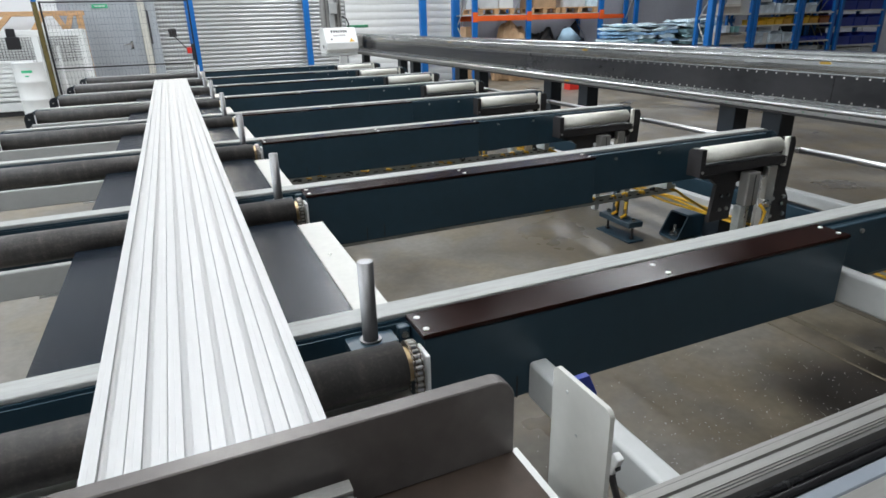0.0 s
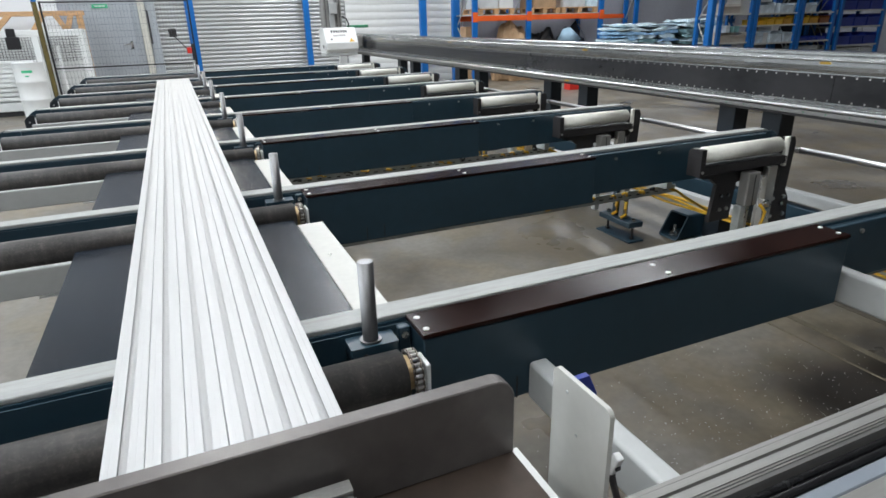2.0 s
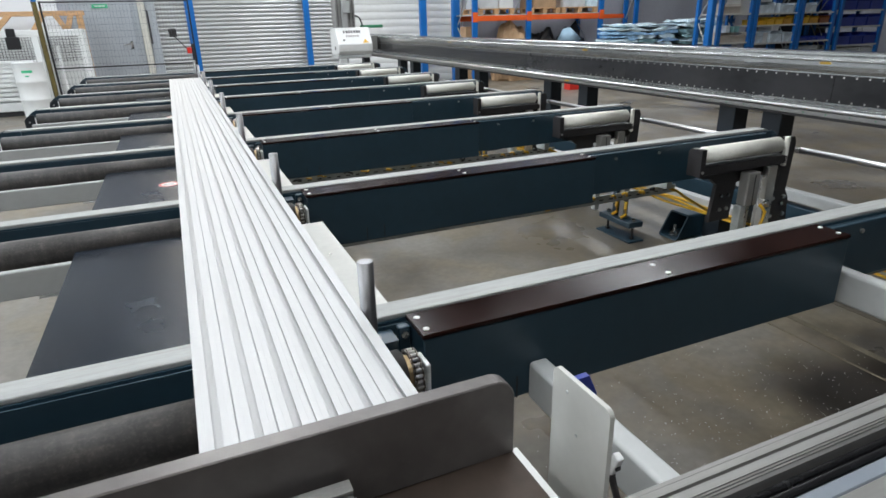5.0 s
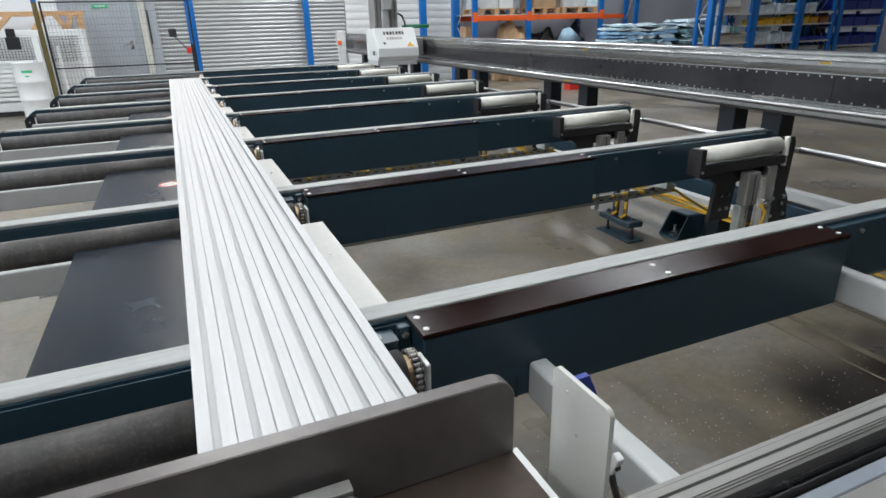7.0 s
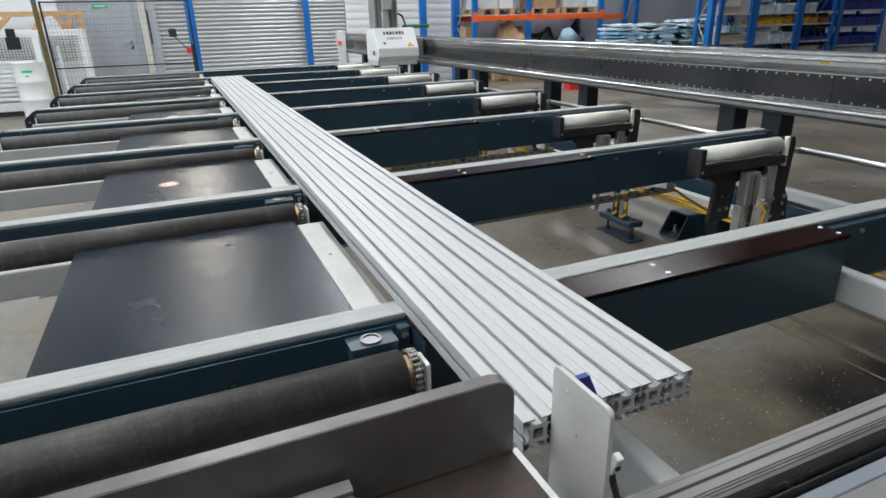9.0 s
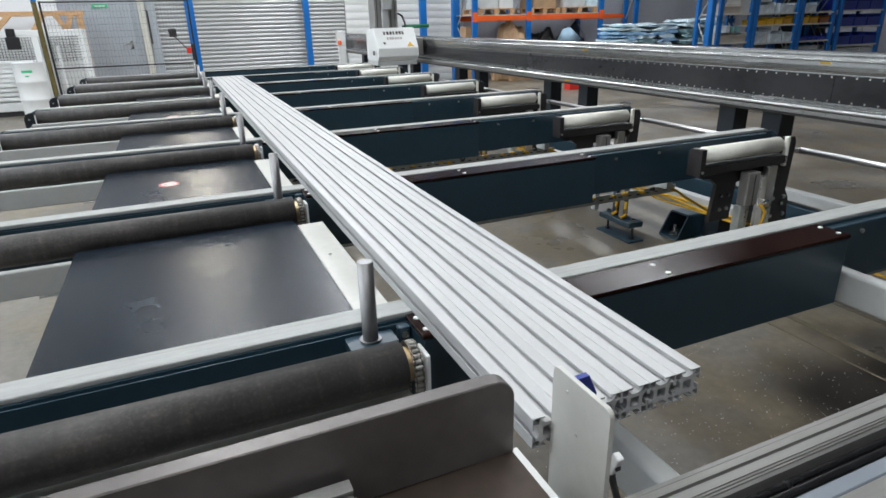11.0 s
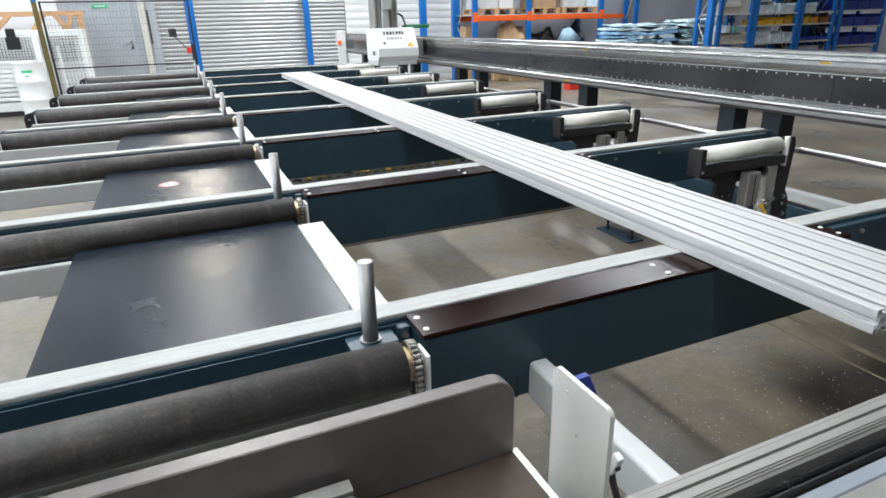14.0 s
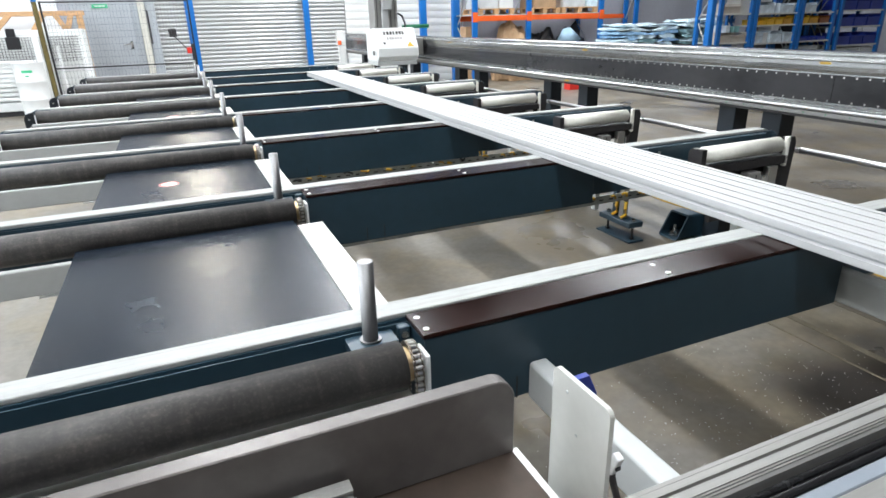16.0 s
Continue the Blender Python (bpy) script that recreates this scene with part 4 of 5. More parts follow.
# offcut lying before the stop
oc = new("profile_offcut", bpy.data.meshes.new("profile_offcut"))
bm = profile_mesh(0.6)
bm.normal_update()
bm.to_mesh(oc.data)
bm.free()
oc.data.materials.append(M_ALU_GREY)
oc.matrix_basis = pose(0.093, 0.449, HS + 0.0526, 0, 0, 90)
tagged(oc, "short slotted aluminium offcut on the base plate", "aluminium profile")

# white sensor plate
wp = thing("sensor_plate", (0.353, 0.0, HS), "upright white painted sensor plate with a cable", "sensor plate")
bm = B()
prism(bm, [rounded(0.398, 0.502, -0.16, 0.119, 0.010, (0, 0, 1, 1))], "x", 0.0, 0.006)
part("plate", bm, M_OFFWHITE, wp)
for sy, sz in ((0.473, 0.098), (0.452, 0.052)):
    part("screw", rod(B(), (0.0, sy, sz), (-0.0010, sy, sz), 0.0019, 8), M_LIGHTGREY, wp)
sb = B()
box(sb, -0.0045, 0.0045, -0.0055, 0.0055, -0.015, 0.015, 0.002, 2)
sb.transform(Matrix.Translation((0.0110, 0.3975, 0.051)) @ Matrix.Rotation(radians(20), 4, "X"))
sn = part("sensor", sb, M_WHITE, wp, "small white sensor")
part("lens_strip", box(B(), 0.0080, 0.0140, 0.3908, 0.3925, 0.046, 0.051), M_BLACK, sn)
part("cable", tube_path(B(), [(0.0110, 0.402, 0.038), (0.0115, 0.397, 0.024), (0.018, 0.392, -0.004), (0.036, 0.385, -0.04), (0.045, 0.39, -0.08), (0.06, 0.40, -0.12)], 0.004), M_DARKMETAL, sn)
part("foot_angle", box(B(), 0.0, 0.20, 0.42, 0.49, -0.165, -0.16), M_LIGHTGREY, wp)
part("blue_bracket", prism(B(), [[(0.0062, 0.1163), (0.0244, 0.1171), (0.0361, 0.0906), (0.0381, -0.04), (0.0062, -0.04)]], "y", 0.466, 0.474), M_BINBLUE, wp, "small blue plastic bracket behind the plate")


def long_tube(x0, x1, y0, y1, z0, z1, label):
    ob = thing("frame_tube", ((x0 + x1) / 2, y0, 0), label, "frame tube", "light grey frame tubes")
    w = (x1 - x0) / 2
    bm = B()
    prism(bm, [rounded(-w, w, z0, z1, 0.008), rounded(-w + 0.004, w - 0.004, z0 + 0.004, z1 - 0.004, 0.005)], "y", 0, y1 - y0)
    part("tube", bm, M_LIGHTGREY, ob)
    part("leg", box(B(), -w, w, 0.01, 0.07, 0, z0, 0.004), M_LIGHTGREY, ob)
    return ob


long_tube(0.527, 0.567, 0.34, 0.828, HS - 0.19, HS - 0.11, "light grey frame tube joining the first beam")
long_tube(1.435, 1.475, 0.34, 0.892, HS - 0.19, HS - 0.106, "light grey frame tube joining the first beam")

fp = thing("front_profile", (0.40, 0, HS), "double-slotted grey aluminium front profile", "aluminium profile")
bm = B()
t = -0.05
prism(bm, [[(0.390, t - 0.06), (0.4347, t - 0.06), (0.4347, t - 0.0005), (0.4342, t), (0.4282, t), (0.4279, t - 0.0005), (0.4276, t), (0.4172, t), (0.4172, t - 0.008), (0.4122, t - 0.008), (0.4122, t), (0.4000, t),
            (0.3995, t - 0.002), (0.3972, t - 0.0022), (0.3968, t - 0.0045), (0.3945, t - 0.0047), (0.3941, t - 0.007), (0.390, t - 0.009)]], "x", 0.0, 2.4)
part("bar", bm, M_ALU_GREY, fp)
part("under_bar", box(B(), 0.0, 2.4, 0.335, 0.434, t - 0.085, t - 0.062, 0.002), M_DARKMETAL, fp)
for lx in (0.3, 2.2):
    part("leg", box(B(), lx, lx + 0.05, 0.35, 0.40, -HS, t - 0.085, 0.004), M_LIGHTGREY, fp)
cd = thing("cable_conduit", (0.40, 0, HS), "ribbed black cable conduit in a black channel", "conduit")
part("channel", box(B(), 0.0, 2.4, 0.3545, 0.3895, t - 0.061, t - 0.024, 0.002), M_BLACK, cd)
for yy, zz, ra in ((0.3660, t - 0.0185, 0.0052), (0.3785, t - 0.0185, 0.0052)):
    bm = B()
    rod(bm, (0.02, yy, zz), (1.6, yy, zz), ra - 0.0013, 12)
    for k in range(440):
        ring(bm, (0.02 + k * 0.0036, yy, zz), (1, 0, 0), ra - 0.002, ra, 0.0021, 12)
    part("conduit", bm, M_RIBBED, cd)
tb = thing("side_table", (0.40, 0, HS), "pale grey sheet-metal machine table", "machine table")
part("rim", box(B(), 0.0, 2.4, 0.333, 0.354, t - 0.0615, t - 0.010, 0.002), M_TABLE, tb)
part("sheet", box(B(), 0.0, 2.4, -0.2, 0.3325, t - 0.0615, t - 0.010, 0.002), M_ALU_GREY, tb)
part("leg", box(B(), 0.9, 0.98, 0.05, 0.13, -HS, t - 0.0615, 0.004), M_LIGHTGREY, tb)

# bright chips on the floor
rnd = random.Random(11)
bm = B()
for k in range(900):
    x, y = rnd.gauss(1.75, 0.55), rnd.gauss(1.05, 0.35)
    if x < 0.5 or y < 0.4:
        continue
    s = rnd.uniform(0.0010, 0.0024)
    box(bm, x, x + s, y, y + s * rnd.uniform(0.5, 1.6), 0.0003, 0.0003 + s * 0.5)
tagged(part("metal_chips", bm, M_WHITE), "tiny bright metal chips strewn on the floor", "chips", kind="stuff")


# ---- fence, drum and machine at the far end ----
def wire_fence():
    ob = thing("wire_fence", (-1.30, 8.75, 0), "black wire mesh safety fence with a brass-yellow post", "fence")
    w, top = 1.62, HS + 0.81
    part("post", box(B(), -0.075, -0.03, -0.022, 0.022, 0, top + 0.35, 0.004), M_HAZARD, ob, "brass-yellow and black fence post")
    part("post_cap", box(B(), -0.077, -0.028, -0.024, 0.024, top - 0.005, top + 0.05, 0.003), M_BLUE, ob)
    part("post_edge", box(B(), -0.0805, -0.0755, -0.02, 0.02, 0, top, 0.001), M_BLACK, ob)
    part("post_foot", box(B(), -0.12, 0.02, -0.06, 0.06, 0, 0.01), M_BLACK, ob)
    part("frame", box(B(), -0.01, 0.012, -0.012, 0.012, 0.1, top, 0.002), M_BLACK, ob)
    part("frame", box(B(), w - 0.02, w, -0.012, 0.012, 0.0, top, 0.002), M_BLACK, ob)
    for z in (0.1, HS + 0.045, top - 0.018):
        part("rail", box(B(), 0.012, w - 0.02, -0.009, 0.009, z, z + 0.016, 0.002), M_BLACK, ob)
    bm = B()
    x = 0.03
    while x < w - 0.03:
        box(bm, x, x + 0.0024, -0.0012, 0.0012, 0.116, top - 0.018)
        x += 0.038
    z = 0.2
    while z < top - 0.03:
        box(bm, 0.012, w - 0.02, -0.0042, -0.0014, z, z + 0.0028)
        z += 0.075
    part("wire_mesh", bm, M_WIRE, ob)
    # clip-on box, arm and switch
    kb = part("lock_box", box(B(), -0.42, -0.28, -0.06, -0.01, HS + 0.29, HS + 0.43, 0.008, 2), M_BLACK, ob, "black lock box on the fence")
    part("lock_rail", box(B(), -0.9, -0.08, -0.009, 0.009, HS + 0.44, HS + 0.46, 0.002), M_WHITE, ob)
    part("hinge", box(B(), -0.40, -0.31, -0.05, -0.01, HS + 0.43, HS + 0.52, 0.006), M_BLACK, kb)
    return ob


wire_fence()

mr = thing("mirror_stand", (0.345, 10.3, 0), "black bent arm with a mirror-like plate and red switch", "signal arm")
part("post", box(B(), -0.03, 0.03, -0.02, 0.02, 0, HS + 0.25, 0.004), M_BLACK, mr)
part("switch", box(B(), -0.10, -0.03, -0.06, -0.021, HS + 0.11, HS + 0.20, 0.008), M_RED, mr)
part("arm", rod(B(), (-0.05, -0.03, HS + 0.13), (-0.24, -0.03, HS + 0.36), 0.008, 8), M_BLACK, mr)
part("plate", box(B(), -0.31, -0.20, -0.04, -0.02, HS + 0.35, HS + 0.47, 0.01), M_DARKMETAL, mr)


def drum():
    ob = thing("steel_drum", (-2.14, 11.9, 0), "white steel drum with green printed bars", "drum")
    bm = B()
    prof = [(0.0, 0.0), (0.285, 0.0), (0.292, 0.01), (0.285, 0.02), (0.285, 0.28), (0.296, 0.295), (0.285, 0.31), (0.285, 0.56), (0.296, 0.575), (0.285, 0.59), (0.285, 0.86), (0.292, 0.87), (0.285, 0.88), (0.27, 0.872), (0.0, 0.872)]
    rows = []
    for k in range(40):
        a = 2 * math.pi * k / 40
        rows.append([bm.verts.new((r * 0.75 * math.cos(a), r * 0.75 * math.sin(a), z)) for r, z in prof])
    for k in range(40):
        p, n = rows[k], rows[(k + 1) % 40]
        for i in range(len(prof) - 1):
            bm.faces.new((p[i], n[i], n[i + 1], p[i + 1]))
    bmesh.ops.remove_doubles(bm, verts=bm.verts[:], dist=1e-5)
    part("shell", bm, M_WHITE, ob, smooth=True)
    for a0, a1, z0, z1 in ((-110, -70, 0.72, 0.76), (-100, -85, 0.66, 0.68)):
        bm = B()
        vs = []
        for k in range(9):
            a = radians(a0 + (a1 - a0) * k / 8)
            vs.append([bm.verts.new((0.2155 * math.cos(a), 0.2155 * math.sin(a), z)) for z in (z0, z1)])
        for p, n in zip(vs, vs[1:]):
            bm.faces.new((p[0], n[0], n[1], p[1]))
        part("printed_bar", bm, M_SIGNGREEN if z0 > 0.6 else M_TEAL, ob)
    part("bung", rod(B(), (0.12, 0, 0.872), (0.12, 0, 0.885), 0.035, 16), M_STEEL, ob)
    return ob


drum()


def white_machine():
    ob = thing("white_machine", (-1.28, 12.3, 0), "white framed machine guard with wire windows", "machine")
    top = HS + 0.50
    for x in (-4.4, -3.2, -2.1, -0.78, -0.10):
        part("upright", box(B(), x, x + 0.10, -0.05, 0.05, 0.08, top, 0.008), M_WHITE, ob)
    part("top_rail", box(B(), -4.4, 0.0, -0.055, 0.055, top - 0.11, top + 0.001, 0.008), M_WHITE, ob)
    part("bottom_rail", box(B(), -4.4, 0.0, -0.055, 0.055, 0.08, 0.22, 0.008), M_WHITE, ob)
    part("mid_rail", box(B(), -4.3, -0.8, -0.052, 0.04, HS - 0.02, HS + 0.03, 0.005), M_WHITE, ob)
    part("plinth", box(B(), -4.38, -0.02, -0.04, 0.3, 0.0, 0.08), M_BLACK, ob)
    part("rear_panel", box(B(), -4.4, 0.0, 0.30, 0.32, 0.08, top - 0.005), M_WHITE, ob)
    part("centre_bar", box(B(), -0.46, -0.42, -0.03, 0.03, 0.22, top - 0.25, 0.004), M_WHITE, ob)
    z = 0.25
    while z < HS - 0.05:
        part("louvre", box(B(), -4.3, -0.78, -0.03, 0.0, z, z + 0.055, 0.006), M_WHITE, ob)
        z += 0.075
    bm = B()
    for k in range(92):
        x = -4.3 + k * 0.045
        box(bm, x, x + 0.006, 0.0, 0.006, HS - 0.02, top - 0.11)
    for k in range(12):
        box(bm, -4.3, 0.0, -0.006, 0.0, HS + k * 0.042, HS + k * 0.042 + 0.006)
    part("wire_mesh", bm, M_DARKMETAL, ob)
    return ob


white_machine()

cr = thing("timber_rack", (-1.3, 12.95, 0), "pale timber transport frame with slanted struts", "timber frame")
for x in (-2.9, -1.5, -0.06):
    part("post", box(B(), x - 0.05, x + 0.05, -0.05, 0.05, 0, HS + 0.72, 0.004), M_WOOD, cr)
part("top_beam", box(B(), -3.0, 0.02, -0.06, 0.06, HS + 0.72, HS + 0.80, 0.004), M_WOOD, cr)
for xa, xb in ((-1.5, -1.1), (-1.2, -1.48), (-0.9, -0.6), (-0.33, -0.18), (-0.22, -0.42), (-2.3, -2.0)):
    bm = B()
    d = Vector((xb - xa, 0, 0.40))
    box(bm, -0.04, 0.04, -0.03, 0.03, -d.length / 2, d.length / 2, 0.003)
    bm.transform(Matrix.Translation(((xa + xb) / 2, -0.085, HS + 0.54)) @ Matrix.Rotation(math.atan2(d.x, d.z), 4, "Y"))
    part("strut", bm, M_WOOD, cr)


# ---- racks behind the rail ----
def rack_frame(ob, xs, y0, y1, top, material, w=0.05):
    for x in xs:
        for y in (y0, y1):
            up = part("upright", box(B(), x - w, x + w, y - 0.03, y + 0.03, 0, top, 0.004), material, ob)
        part("brace", rod(B(), (x, y0, 0.3), (x, y1, 1.2), 0.012, 8), M_ZINC, ob)
        part("brace", rod(B(), (x, y1, 1.2), (x, y0, 2.1), 0.012, 8), M_ZINC, ob)


def pallet(x, y, z, wx, label):
    ob = thing("pallet", (x, y, z), label, "pallet", "pallets on the rack")
    for k in range(7):
        part("board", box(B(), -wx / 2, wx / 2, -0.4 + k * 0.12, -0.31 + k * 0.12, 0.10, 0.122, 0.002), M_WOOD, ob)
    for k in range(3):
        bx = -wx / 2 + 0.06 + k * (wx - 0.12) / 2
        for yy in (-0.38, 0.0, 0.36):
            part("block", box(B(), bx - 0.05, bx + 0.05, yy - 0.02, yy + 0.06, 0.022, 0.10, 0.002), M_WOOD, ob)
        part("skid", box(B(), bx - 0.05, bx + 0.05, -0.4, 0.42, 0, 0.022, 0.002), M_WOOD, ob)
    return ob


pr_ = thing("pallet_rack", (0, 12.3, 0), "blue pallet rack with orange beams", "pallet rack")
PX = (6.15, 7.5, 9.48)
rack_frame(pr_, PX, 0, 0.9, 3.6, M_BLUE, 0.06)
rack_frame(pr_, (10.95,), 0.5, 0.9, 3.6, M_BLUE, 0.06)
for a, b in zip(PX, PX[1:]):
    for y in (0, 0.9):
        part("beam", box(B(), a + 0.06, b - 0.06, y - 0.025, y + 0.025, HS + 0.44, HS + 0.55, 0.006), M_ORANGE, pr_)
for a in PX:
    part("beam_connector", box(B(), a - 0.062, a + 0.062, -0.034, -0.0305, HS + 0.42, HS + 0.62, 0.001), M_ORANGE, pr_)
part("beam", box(B(), 9.54, 10.89, 0.875, 0.925, HS + 0.42, HS + 0.52, 0.006), M_ORANGE, pr_)
part("deck", box(B(), 6.1, 9.5, -0.02, 0.92, HS + 0.552, HS + 0.57), M_ZINC, pr_)
for x, wx in ((6.7, 0.9), (7.95, 0.8), (8.9, 1.0)):
    pallet(x, 12.72, HS + 0.572, wx, "wooden pallet standing on the rack")
lz = HS + 0.695


def carton(x, y, z, sx, sy, sz, material, label, category="box", group=""):
    ob = thing("storage_box", (x, y, z), label, category, group)
    part("body", box(B(), -sx / 2, sx / 2, -sy / 2, sy / 2, 0, sz, 0.008, 2), material, ob)
    part("lid", box(B(), -sx / 2 - 0.006, sx / 2 + 0.006, -sy / 2 - 0.006, sy / 2 + 0.006, sz + 0.0005, sz + 0.03, 0.006), material, ob)
    return ob


carton(6.5, 12.65, lz, 0.5, 0.6, 0.45, M_BOX, "wrapped grey box on a pallet")
carton(6.95, 12.65, lz, 0.35, 0.6, 0.6, M_WHITE, "white wrapped box on a pallet")
carton(7.95, 12.65, lz, 0.6, 0.6, 0.32, M_CARD, "brown cardboard box on a pallet")
carton(8.75, 12.65, lz, 0.6, 0.6, 0.22, M_BOX, "grey wrapped box on a pallet")
carton(9.25, 12.65, lz, 0.3, 0.6, 0.5, M_FILM, "film-wrapped box on a pallet")
carton(6.3, 12.9, 0, 0.3, 0.3, HS + 0.3, M_CARD, "tall brown cardboard carton on the floor")


def heap(x, y, sx, sy, sz, material, label, seed, category="heap"):
    """A soft uneven heap on the floor or a base."""
    ob = thing("covered_heap", (x, y, 0), label, category)
    r = random.Random(seed)
    bm = B()
    bmesh.ops.create_icosphere(bm, subdivisions=4, radius=1.0)
    off = Vector((r.uniform(0, 50), r.uniform(0, 50), 0))
    for v in bm.verts:
        k = 1 + 0.25 * noise.noise(v.co * 2.0 + off) + 0.10 * noise.noise(v.co * 6 + off)
        v.co = Vector((v.co.x * sx * k, v.co.y * sy * k, max(0, (v.co.z * 0.75 + 0.25) * sz * k)))
    part("cover", bm, material, ob, smooth=True)
    return ob


heap(7.3, 12.6, 0.55, 0.4, HS + 0.32, M_CARD, "brown sacking heap under the rack", 3)
heap(8.1, 12.75, 0.5, 0.35, HS + 0.18, M_DARKMETAL, "dark covered machine under the rack", 4)
cn = thing("cone_bag", (8.42, 12.05, 0), "pale blue-grey cone bag beside the rack", "bag")
part("base", box(B(), -0.2, 0.2, -0.2, 0.2, 0, HS - 0.04, 0.02), M_DARKMETAL, cn)
part("cone", rod(B(), (0, 0, HS - 0.04), (-0.06, 0, HS + 0.24), 0.30, 20, 0.09, 0.01), M_CONE, cn, smooth=True)
heap(8.95, 12.8, 0.5, 0.3, HS + 0.25, M_BLACK, "black foil bundle under the rack", 6)


def wrapped_stack(x, y, sx, sy, rows, label, seed):
    """Flat packets sagging over one another, each wrapped in loose film."""
    ob = thing("wrapped_stack", (x, y, 0), label, "packaged goods", "film-wrapped stacks")
    part("table", box(B(), -sx / 2 - 0.05, sx / 2 + 0.05, -sy / 2, sy / 2, HS - 0.16, HS - 0.10, 0.006), M_DARKMETAL, ob)
    for lx in (-sx / 2, sx / 2 - 0.08):
        part("leg", box(B(), lx, lx + 0.08, -sy / 2, sy / 2, 0, HS - 0.16), M_DARKMETAL, ob)
    r = random.Random(seed)
    z = HS - 0.10
    for k in range(rows):
        h = r.uniform(0.055, 0.085)
        n = r.randint(2, 3)
        for j in range(n):
            bm = B()
            bmesh.ops.create_cube(bm, size=1.0)
            bmesh.ops.subdivide_edges(bm, edges=bm.edges[:], cuts=7, use_grid_fill=True)
            cx, w = (j + 0.5) / n * sx - sx / 2 + r.uniform(-0.08, 0.08), sx / n * r.uniform(0.7, 1.15)
            tilt, off = r.uniform(-0.10, 0.10), Vector((r.uniform(0, 40), r.uniform(0, 40), k))
            for v in bm.verts:
                c = v.co
                thin = 1 - 0.7 * max(abs(c.x), abs(c.y) * 0.8) * 2 * abs(c.x) * 2
                wob = noise.noise(Vector((c.x * 4, c.y * 4, c.z)) + off) * 0.035
                v.co = Vector((cx + c.x * w, c.y * sy + wob, z + h / 2 + c.z * h * thin + wob + tilt * c.x * w))
            part("packet", bm, r.choice((M_FILM, M_CLEAR, M_CLEAR, M_FILM, M_TEALFILM) if k < rows - 2 else (M_FILM, M_FILM, M_CLEAR)), ob, smooth=True)
        z += h * 0.9
    return ob


wrapped_stack(9.0, 10.4, 1.45, 0.7, 6, "stack of glassy film-wrapped packets", 8)
wrapped_stack(10.32, 10.2, 1.05, 0.7, 8, "stack of pale blue film-wrapped packets", 9)


def shelf_unit(x0, x1, y, d, levels, label):
    ob = thing("shelf_unit", (x0, y, 0), label, "shelf", "blue shelf units")
    w = x1 - x0
    rack_frame(ob, (0.0, w), 0, d, 2.9, M_BLUE, 0.045)
    for z in levels:
        part("shelf_board", box(B(), 0.047, w - 0.047, -0.03, d + 0.03, z - 0.03, z, 0.003), M_OFFWHITE, ob)
    return ob


SY = 9.0
LV_A, LV_B, LV_C = (0.40, 0.80, 1.33, 1.78), (0.40, 0.76, 1.10, 1.32, 1.78), (0.33, 0.63, 1.01, 1.34, 1.68)
shelf_unit(9.73, 10.55, SY, 0.55, LV_A, "blue shelf unit with beige crates and castings")
shelf_unit(10.67, 11.85, SY, 0.55, LV_B, "blue shelf unit with pale crates and yellow bins")
shelf_unit(11.97, 12.95, SY, 0.55, LV_B, "blue shelf unit with brown and amber bins")
shelf_unit(13.16, 14.57, SY, 0.55, LV_C, "blue shelf unit with dark blue bins")
ub = thing("blue_post", (9.49, SY, 0), "stout blue rack post beside the shelves", "post", "blue steel posts")
part("upright", box(B(), -0.06, 0.06, -0.06, 0.06, 0.012, 3.4, 0.01), M_BLUE, ub)
part("base_plate", box(B(), -0.16, 0.16, -0.1, 0.1, 0, 0.012, 0.002), M_BLUE, ub)
for k in range(3):
    part("brace", rod(B(), (0.08, 0.05, 0.5 + 0.6 * k), (0.22, 0.3, 0.95 + 0.6 * k), 0.012, 8), M_ZINC, ub)
bc = thing("steel_cabinet", (12.9, SY + 1.0, 0), "tall black steel cabinet behind the shelves", "cabinet")
part("body", box(B(), -0.95, 0.9, -0.3, 0.3, 0.05, 2.4, 0.01), M_BLACK, bc)
part("plinth", box(B(), -0.92, 0.87, -0.27, 0.27, 0, 0.05), M_DARKMETAL, bc)
part("door_gap", box(B(), -0.004, 0.004, -0.302, -0.3005, 0.1, 2.35), M_DARKMETAL, bc)


def bin_(x, y, z, sx, sy, sz, material, label, category="bin", group="storage bins"):
    """An open-fronted bin with a rim."""
    ob = thing("storage_bin", (x, y, z), label, category, group)
    bm = B()
    a, b, t = sx / 2, sy / 2, 0.008
    box(bm, -a, a, -b, b, 0.0, t)
    box(bm, -a, -a + t, -b, b, t, sz)
    box(bm, a - t, a, -b, b, t, sz)
    box(bm, -a + t, a - t, b - t, b, t, sz)
    box(bm, -a + t, a - t, -b, -b + t, t, sz * 0.72)
    part("shell", bm, material, ob)
    part("rim", box(B(), -a - 0.006, a + 0.006, -b - 0.010, -b - 0.0005, sz * 0.66, sz * 0.74, 0.002), material, ob)
    return ob


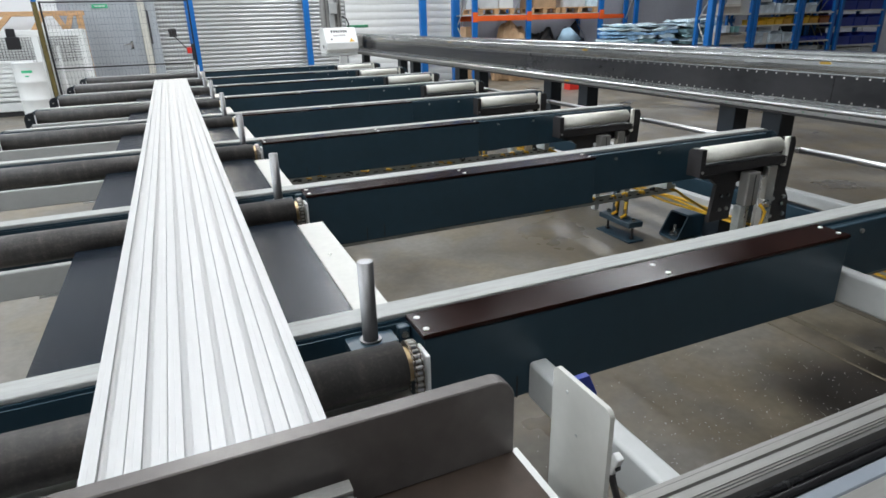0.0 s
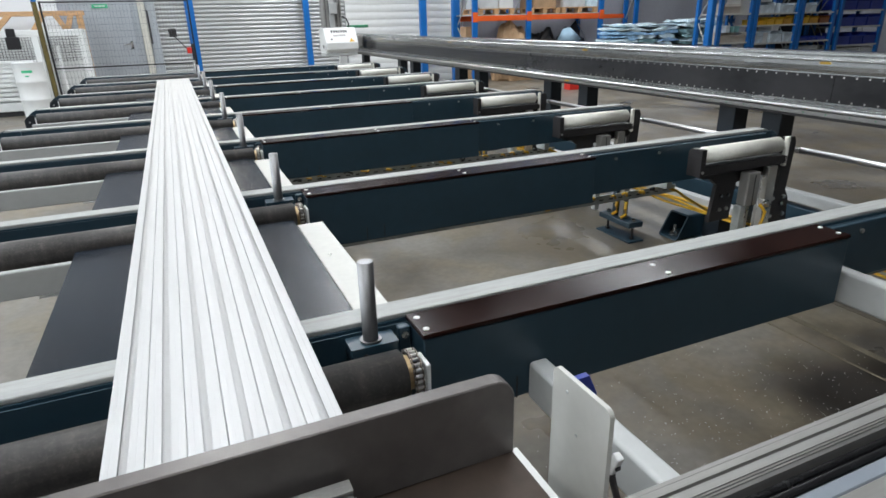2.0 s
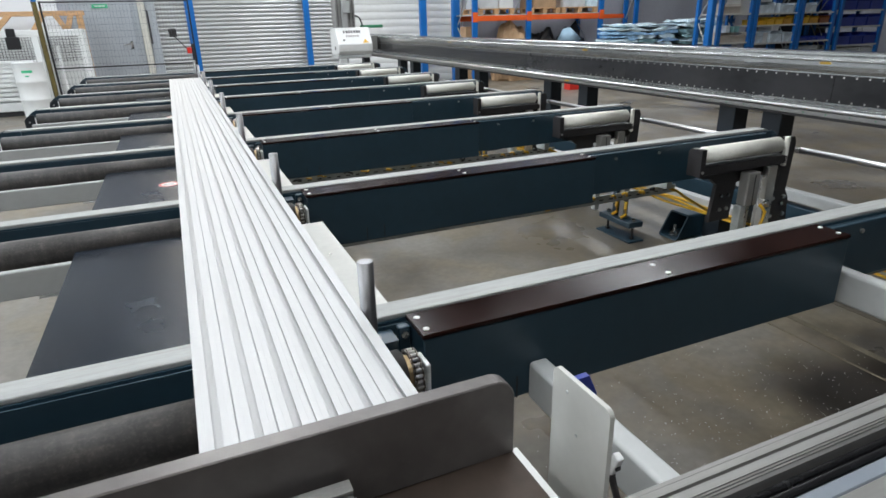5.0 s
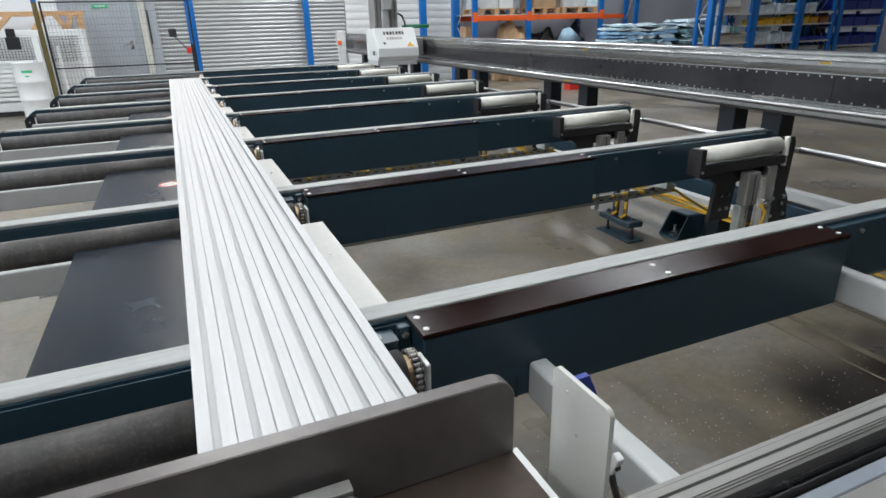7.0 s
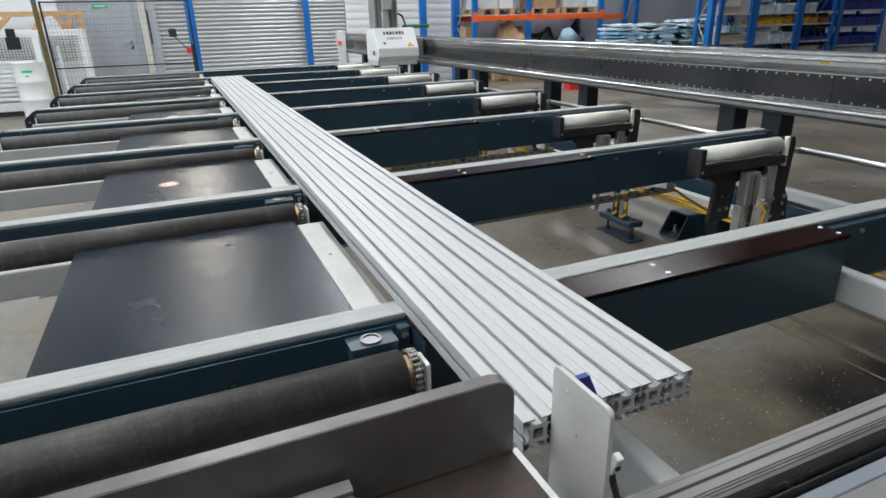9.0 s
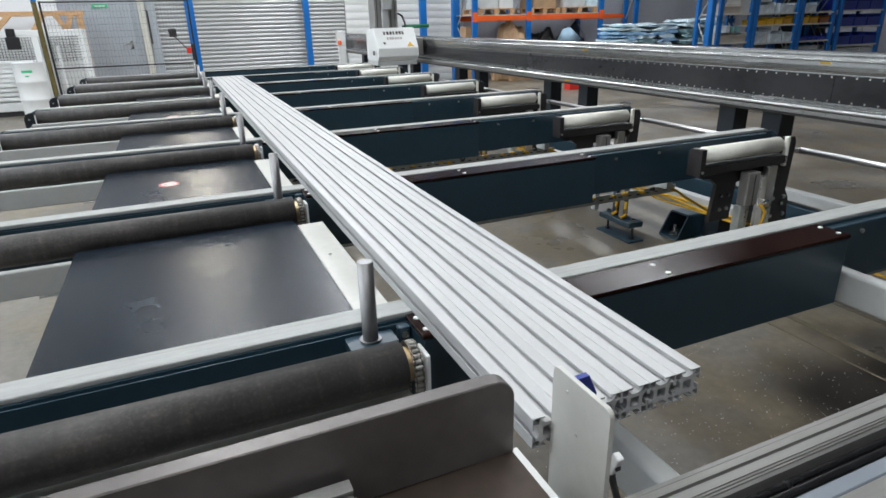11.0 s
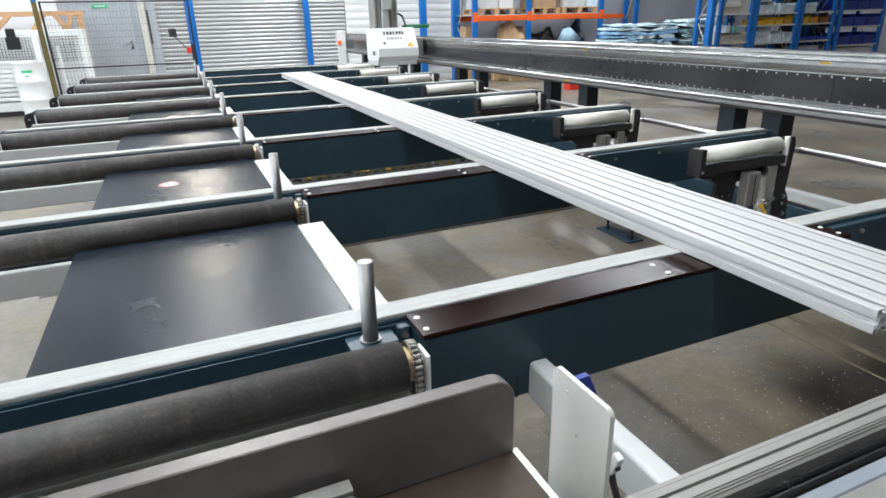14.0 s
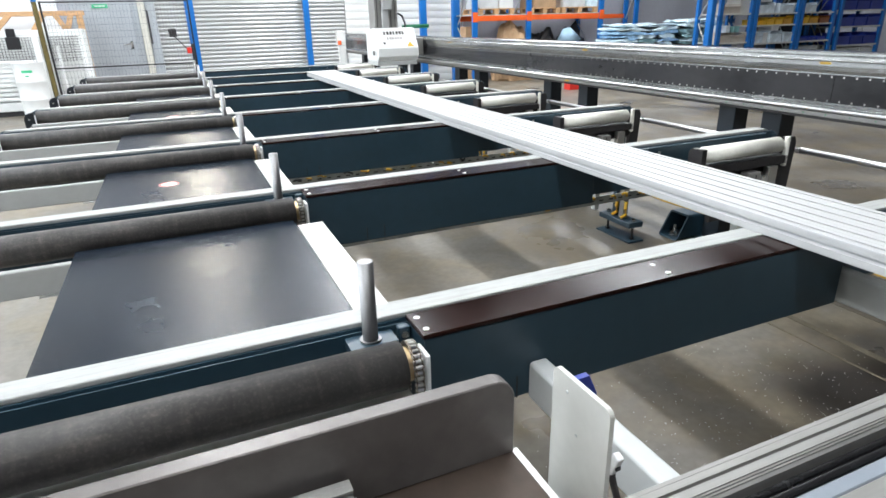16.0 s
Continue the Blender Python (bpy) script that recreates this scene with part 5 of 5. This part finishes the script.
for z in (0.63, 1.01, 1.34):
    for k in range(3):
        bin_(13.43 + k * 0.435, SY + 0.25, z, 0.40, 0.5, 0.24, M_BINBLUE, "dark blue plastic storage bin on a shelf")
for k in range(3):
    carton(13.43 + k * 0.43, SY + 0.22, 0.33, 0.40, 0.4, 0.20, M_WHITE, "white box on a shelf", "box", "white boxes")
for x, z, sx, sz, m, lb in ((9.98, 0.40, 0.36, 0.20, M_BEIGE, "beige crate on a shelf"), (10.15, 0.80, 0.68, 0.18, M_BEIGE, "long beige crate on a shelf"), (10.02, 1.33, 0.42, 0.17, M_BEIGE, "beige crate on a shelf"),
                            (10.83, 0.76, 0.26, 0.19, M_CRATE, "pale clear plastic crate"), (11.32, 0.76, 0.34, 0.22, M_CRATE, "pale clear plastic crate"), (11.67, 0.76, 0.24, 0.19, M_CRATE, "pale clear plastic crate"),
                            (10.90, 0.40, 0.30, 0.20, M_CRATE, "pale clear plastic crate"), (11.42, 0.40, 0.42, 0.18, M_CRATE, "pale clear plastic crate"),
                            (10.95, 1.32, 0.42, 0.20, M_CRATE, "pale clear plastic crate"), (11.52, 1.32, 0.40, 0.18, M_CRATE, "pale clear plastic crate"), (12.2, 1.32, 0.36, 0.18, M_CRATE, "pale clear plastic crate"),
                            (10.88, 1.10, 0.20, 0.10, M_YELLOW, "yellow parts bin on a shelf"), (11.11, 1.10, 0.20, 0.14, M_YELLOW, "yellow parts bin on a shelf"), (11.35, 1.10, 0.20, 0.14, M_YELLOW, "yellow parts bin on a shelf"), (11.60, 1.10, 0.22, 0.14, M_AMBER, "amber parts bin on a shelf"),
                            (12.12, 1.10, 0.18, 0.16, M_YELLOW, "yellow parts bin on a shelf"), (12.37, 1.10, 0.26, 0.14, M_AMBER, "amber parts bin on a shelf"), (12.70, 1.10, 0.28, 0.14, M_RUST, "brown parts bin on a shelf"),
                            (12.15, 0.76, 0.24, 0.08, M_BINBLUE, "low blue parts bin on a shelf"), (12.42, 0.76, 0.24, 0.08, M_BINBLUE, "low blue parts bin on a shelf"), (12.70, 0.76, 0.24, 0.08, M_BINBLUE, "low blue parts bin on a shelf")):
    bin_(x, SY + 0.2, z, sx, 0.4, sz, m, lb)
for x, z, sx, sz, m, lb in ((10.02, 0.982, 0.10, 0.10, M_CRATE, "small pale casting box on a crate"), (10.24, 0.982, 0.16, 0.08, M_TEAL, "small teal casting box on a crate"), (10.38, 1.33, 0.26, 0.28, M_OFFWHITE, "cream box on a shelf"),
                            (11.06, 0.76, 0.16, 0.16, M_WHITE, "white box on a shelf"), (11.32, 0.982, 0.20, 0.06, M_WHITE, "white packet on a crate"), (12.4, 0.40, 0.6, 0.22, M_BOX, "grey box on a shelf"), (10.95, 1.522, 0.3, 0.05, M_WHITE, "white packet on a crate")):
    carton(x, SY + 0.2, z, sx, 0.33, sz, m, lb, "box", "parts boxes")

rb = thing("red_box", (7.2, 10.1, 0), "small red box on the floor behind the rail", "box")
part("body", box(B(), -0.12, 0.12, -0.1, 0.1, 0, 0.16, 0.01, 2), M_RED, rb)
part("lid", box(B(), -0.125, 0.125, -0.105, 0.105, 0.1605, 0.19, 0.006), M_RED, rb)


# ---- what moves ----
def motions():
    path = [(0, -0.1675), (1.6, -0.1675), (1.7, -0.165), (1.8, -0.162), (1.9, -0.155), (2.1, -0.137), (2.3, -0.107), (2.5, -0.077), (2.7, -0.052),
            (2.9, -0.0435), (3.1, -0.0435), (4.2, -0.044), (6.3, -0.047), (7.1, -0.047), (7.3, -0.040), (7.5, -0.020), (7.8, 0.038),
            (8.0, 0.088), (8.2, 0.141), (8.4, 0.196), (8.6, 0.250), (8.8, 0.290), (9.0, 0.315), (9.2, 0.325), (9.5, 0.328), (11.2, 0.329), (11.3, 0.331), (11.5, 0.339), (11.6, 0.350),
            (11.8, 0.383), (12.0, 0.429), (12.5, 0.566), (13.0, 0.702), (13.5, 0.840), (14.0, 0.977), (14.2, 1.035), (14.4, 1.098), (14.6, 1.155), (14.8, 1.195), (15.0, 1.218), (15.2, 1.226), (16.0, 1.228)]
    for k, ob in enumerate(profiles):
        rows = [(t, pose(x + 0.0225 + 0.045 * k, 0.5055, HS + 0.0228)) for t, x in path]
        # at first the bundle rests on the raised rollers
        rows[0:1] = [(t, pose(path[0][1] + 0.0225 + 0.045 * k, 0.5055, HS + 0.0228 + z)) for t, z in ((0, 0.002), (0.3, 0.002), (0.5, 0.0))]
        walk(ob, rows)
    pin_path = [(0, PIN_UP), (5.7, PIN_UP), (5.9, PIN_UP - 0.015), (6.3, HS + 0.045), (6.4, HS + 0.026), (6.6, PIN_DOWN + 0.002), (6.8, PIN_DOWN), (9.9, PIN_DOWN), (10.1, PIN_DOWN + 0.012), (10.7, PIN_UP - 0.012), (10.9, PIN_UP), (16, PIN_UP)]
    drop = [(0, 0), (0.25, 0), (0.4, -0.0025), (0.6, -0.010), (0.8, -0.0162), (0.95, -0.0168), (10.0, -0.0168), (10.2, -0.015), (10.6, -0.002), (10.8, 0), (16, 0)]
    for i, ob in enumerate(rollers):
        walk(ob, [(t, pose(0, FIRST + i * STEP, z)) for t, z in drop])
    for i, ob in enumerate(pins):
        walk(ob, [(t, pose(PIN_AT[0], PIN_AT[1] + i * STEP, z)) for t, z in pin_path])
    head_path = [(0, HEAD_FAR), (4.3, HEAD_FAR), (4.6, HEAD_FAR - 0.12), (5.9, HEAD_NEAR + 0.12), (6.2, HEAD_NEAR), (16, HEAD_NEAR)]
    walk(head, [(t, pose(0, y, HS)) for t, y in head_path])


motions()
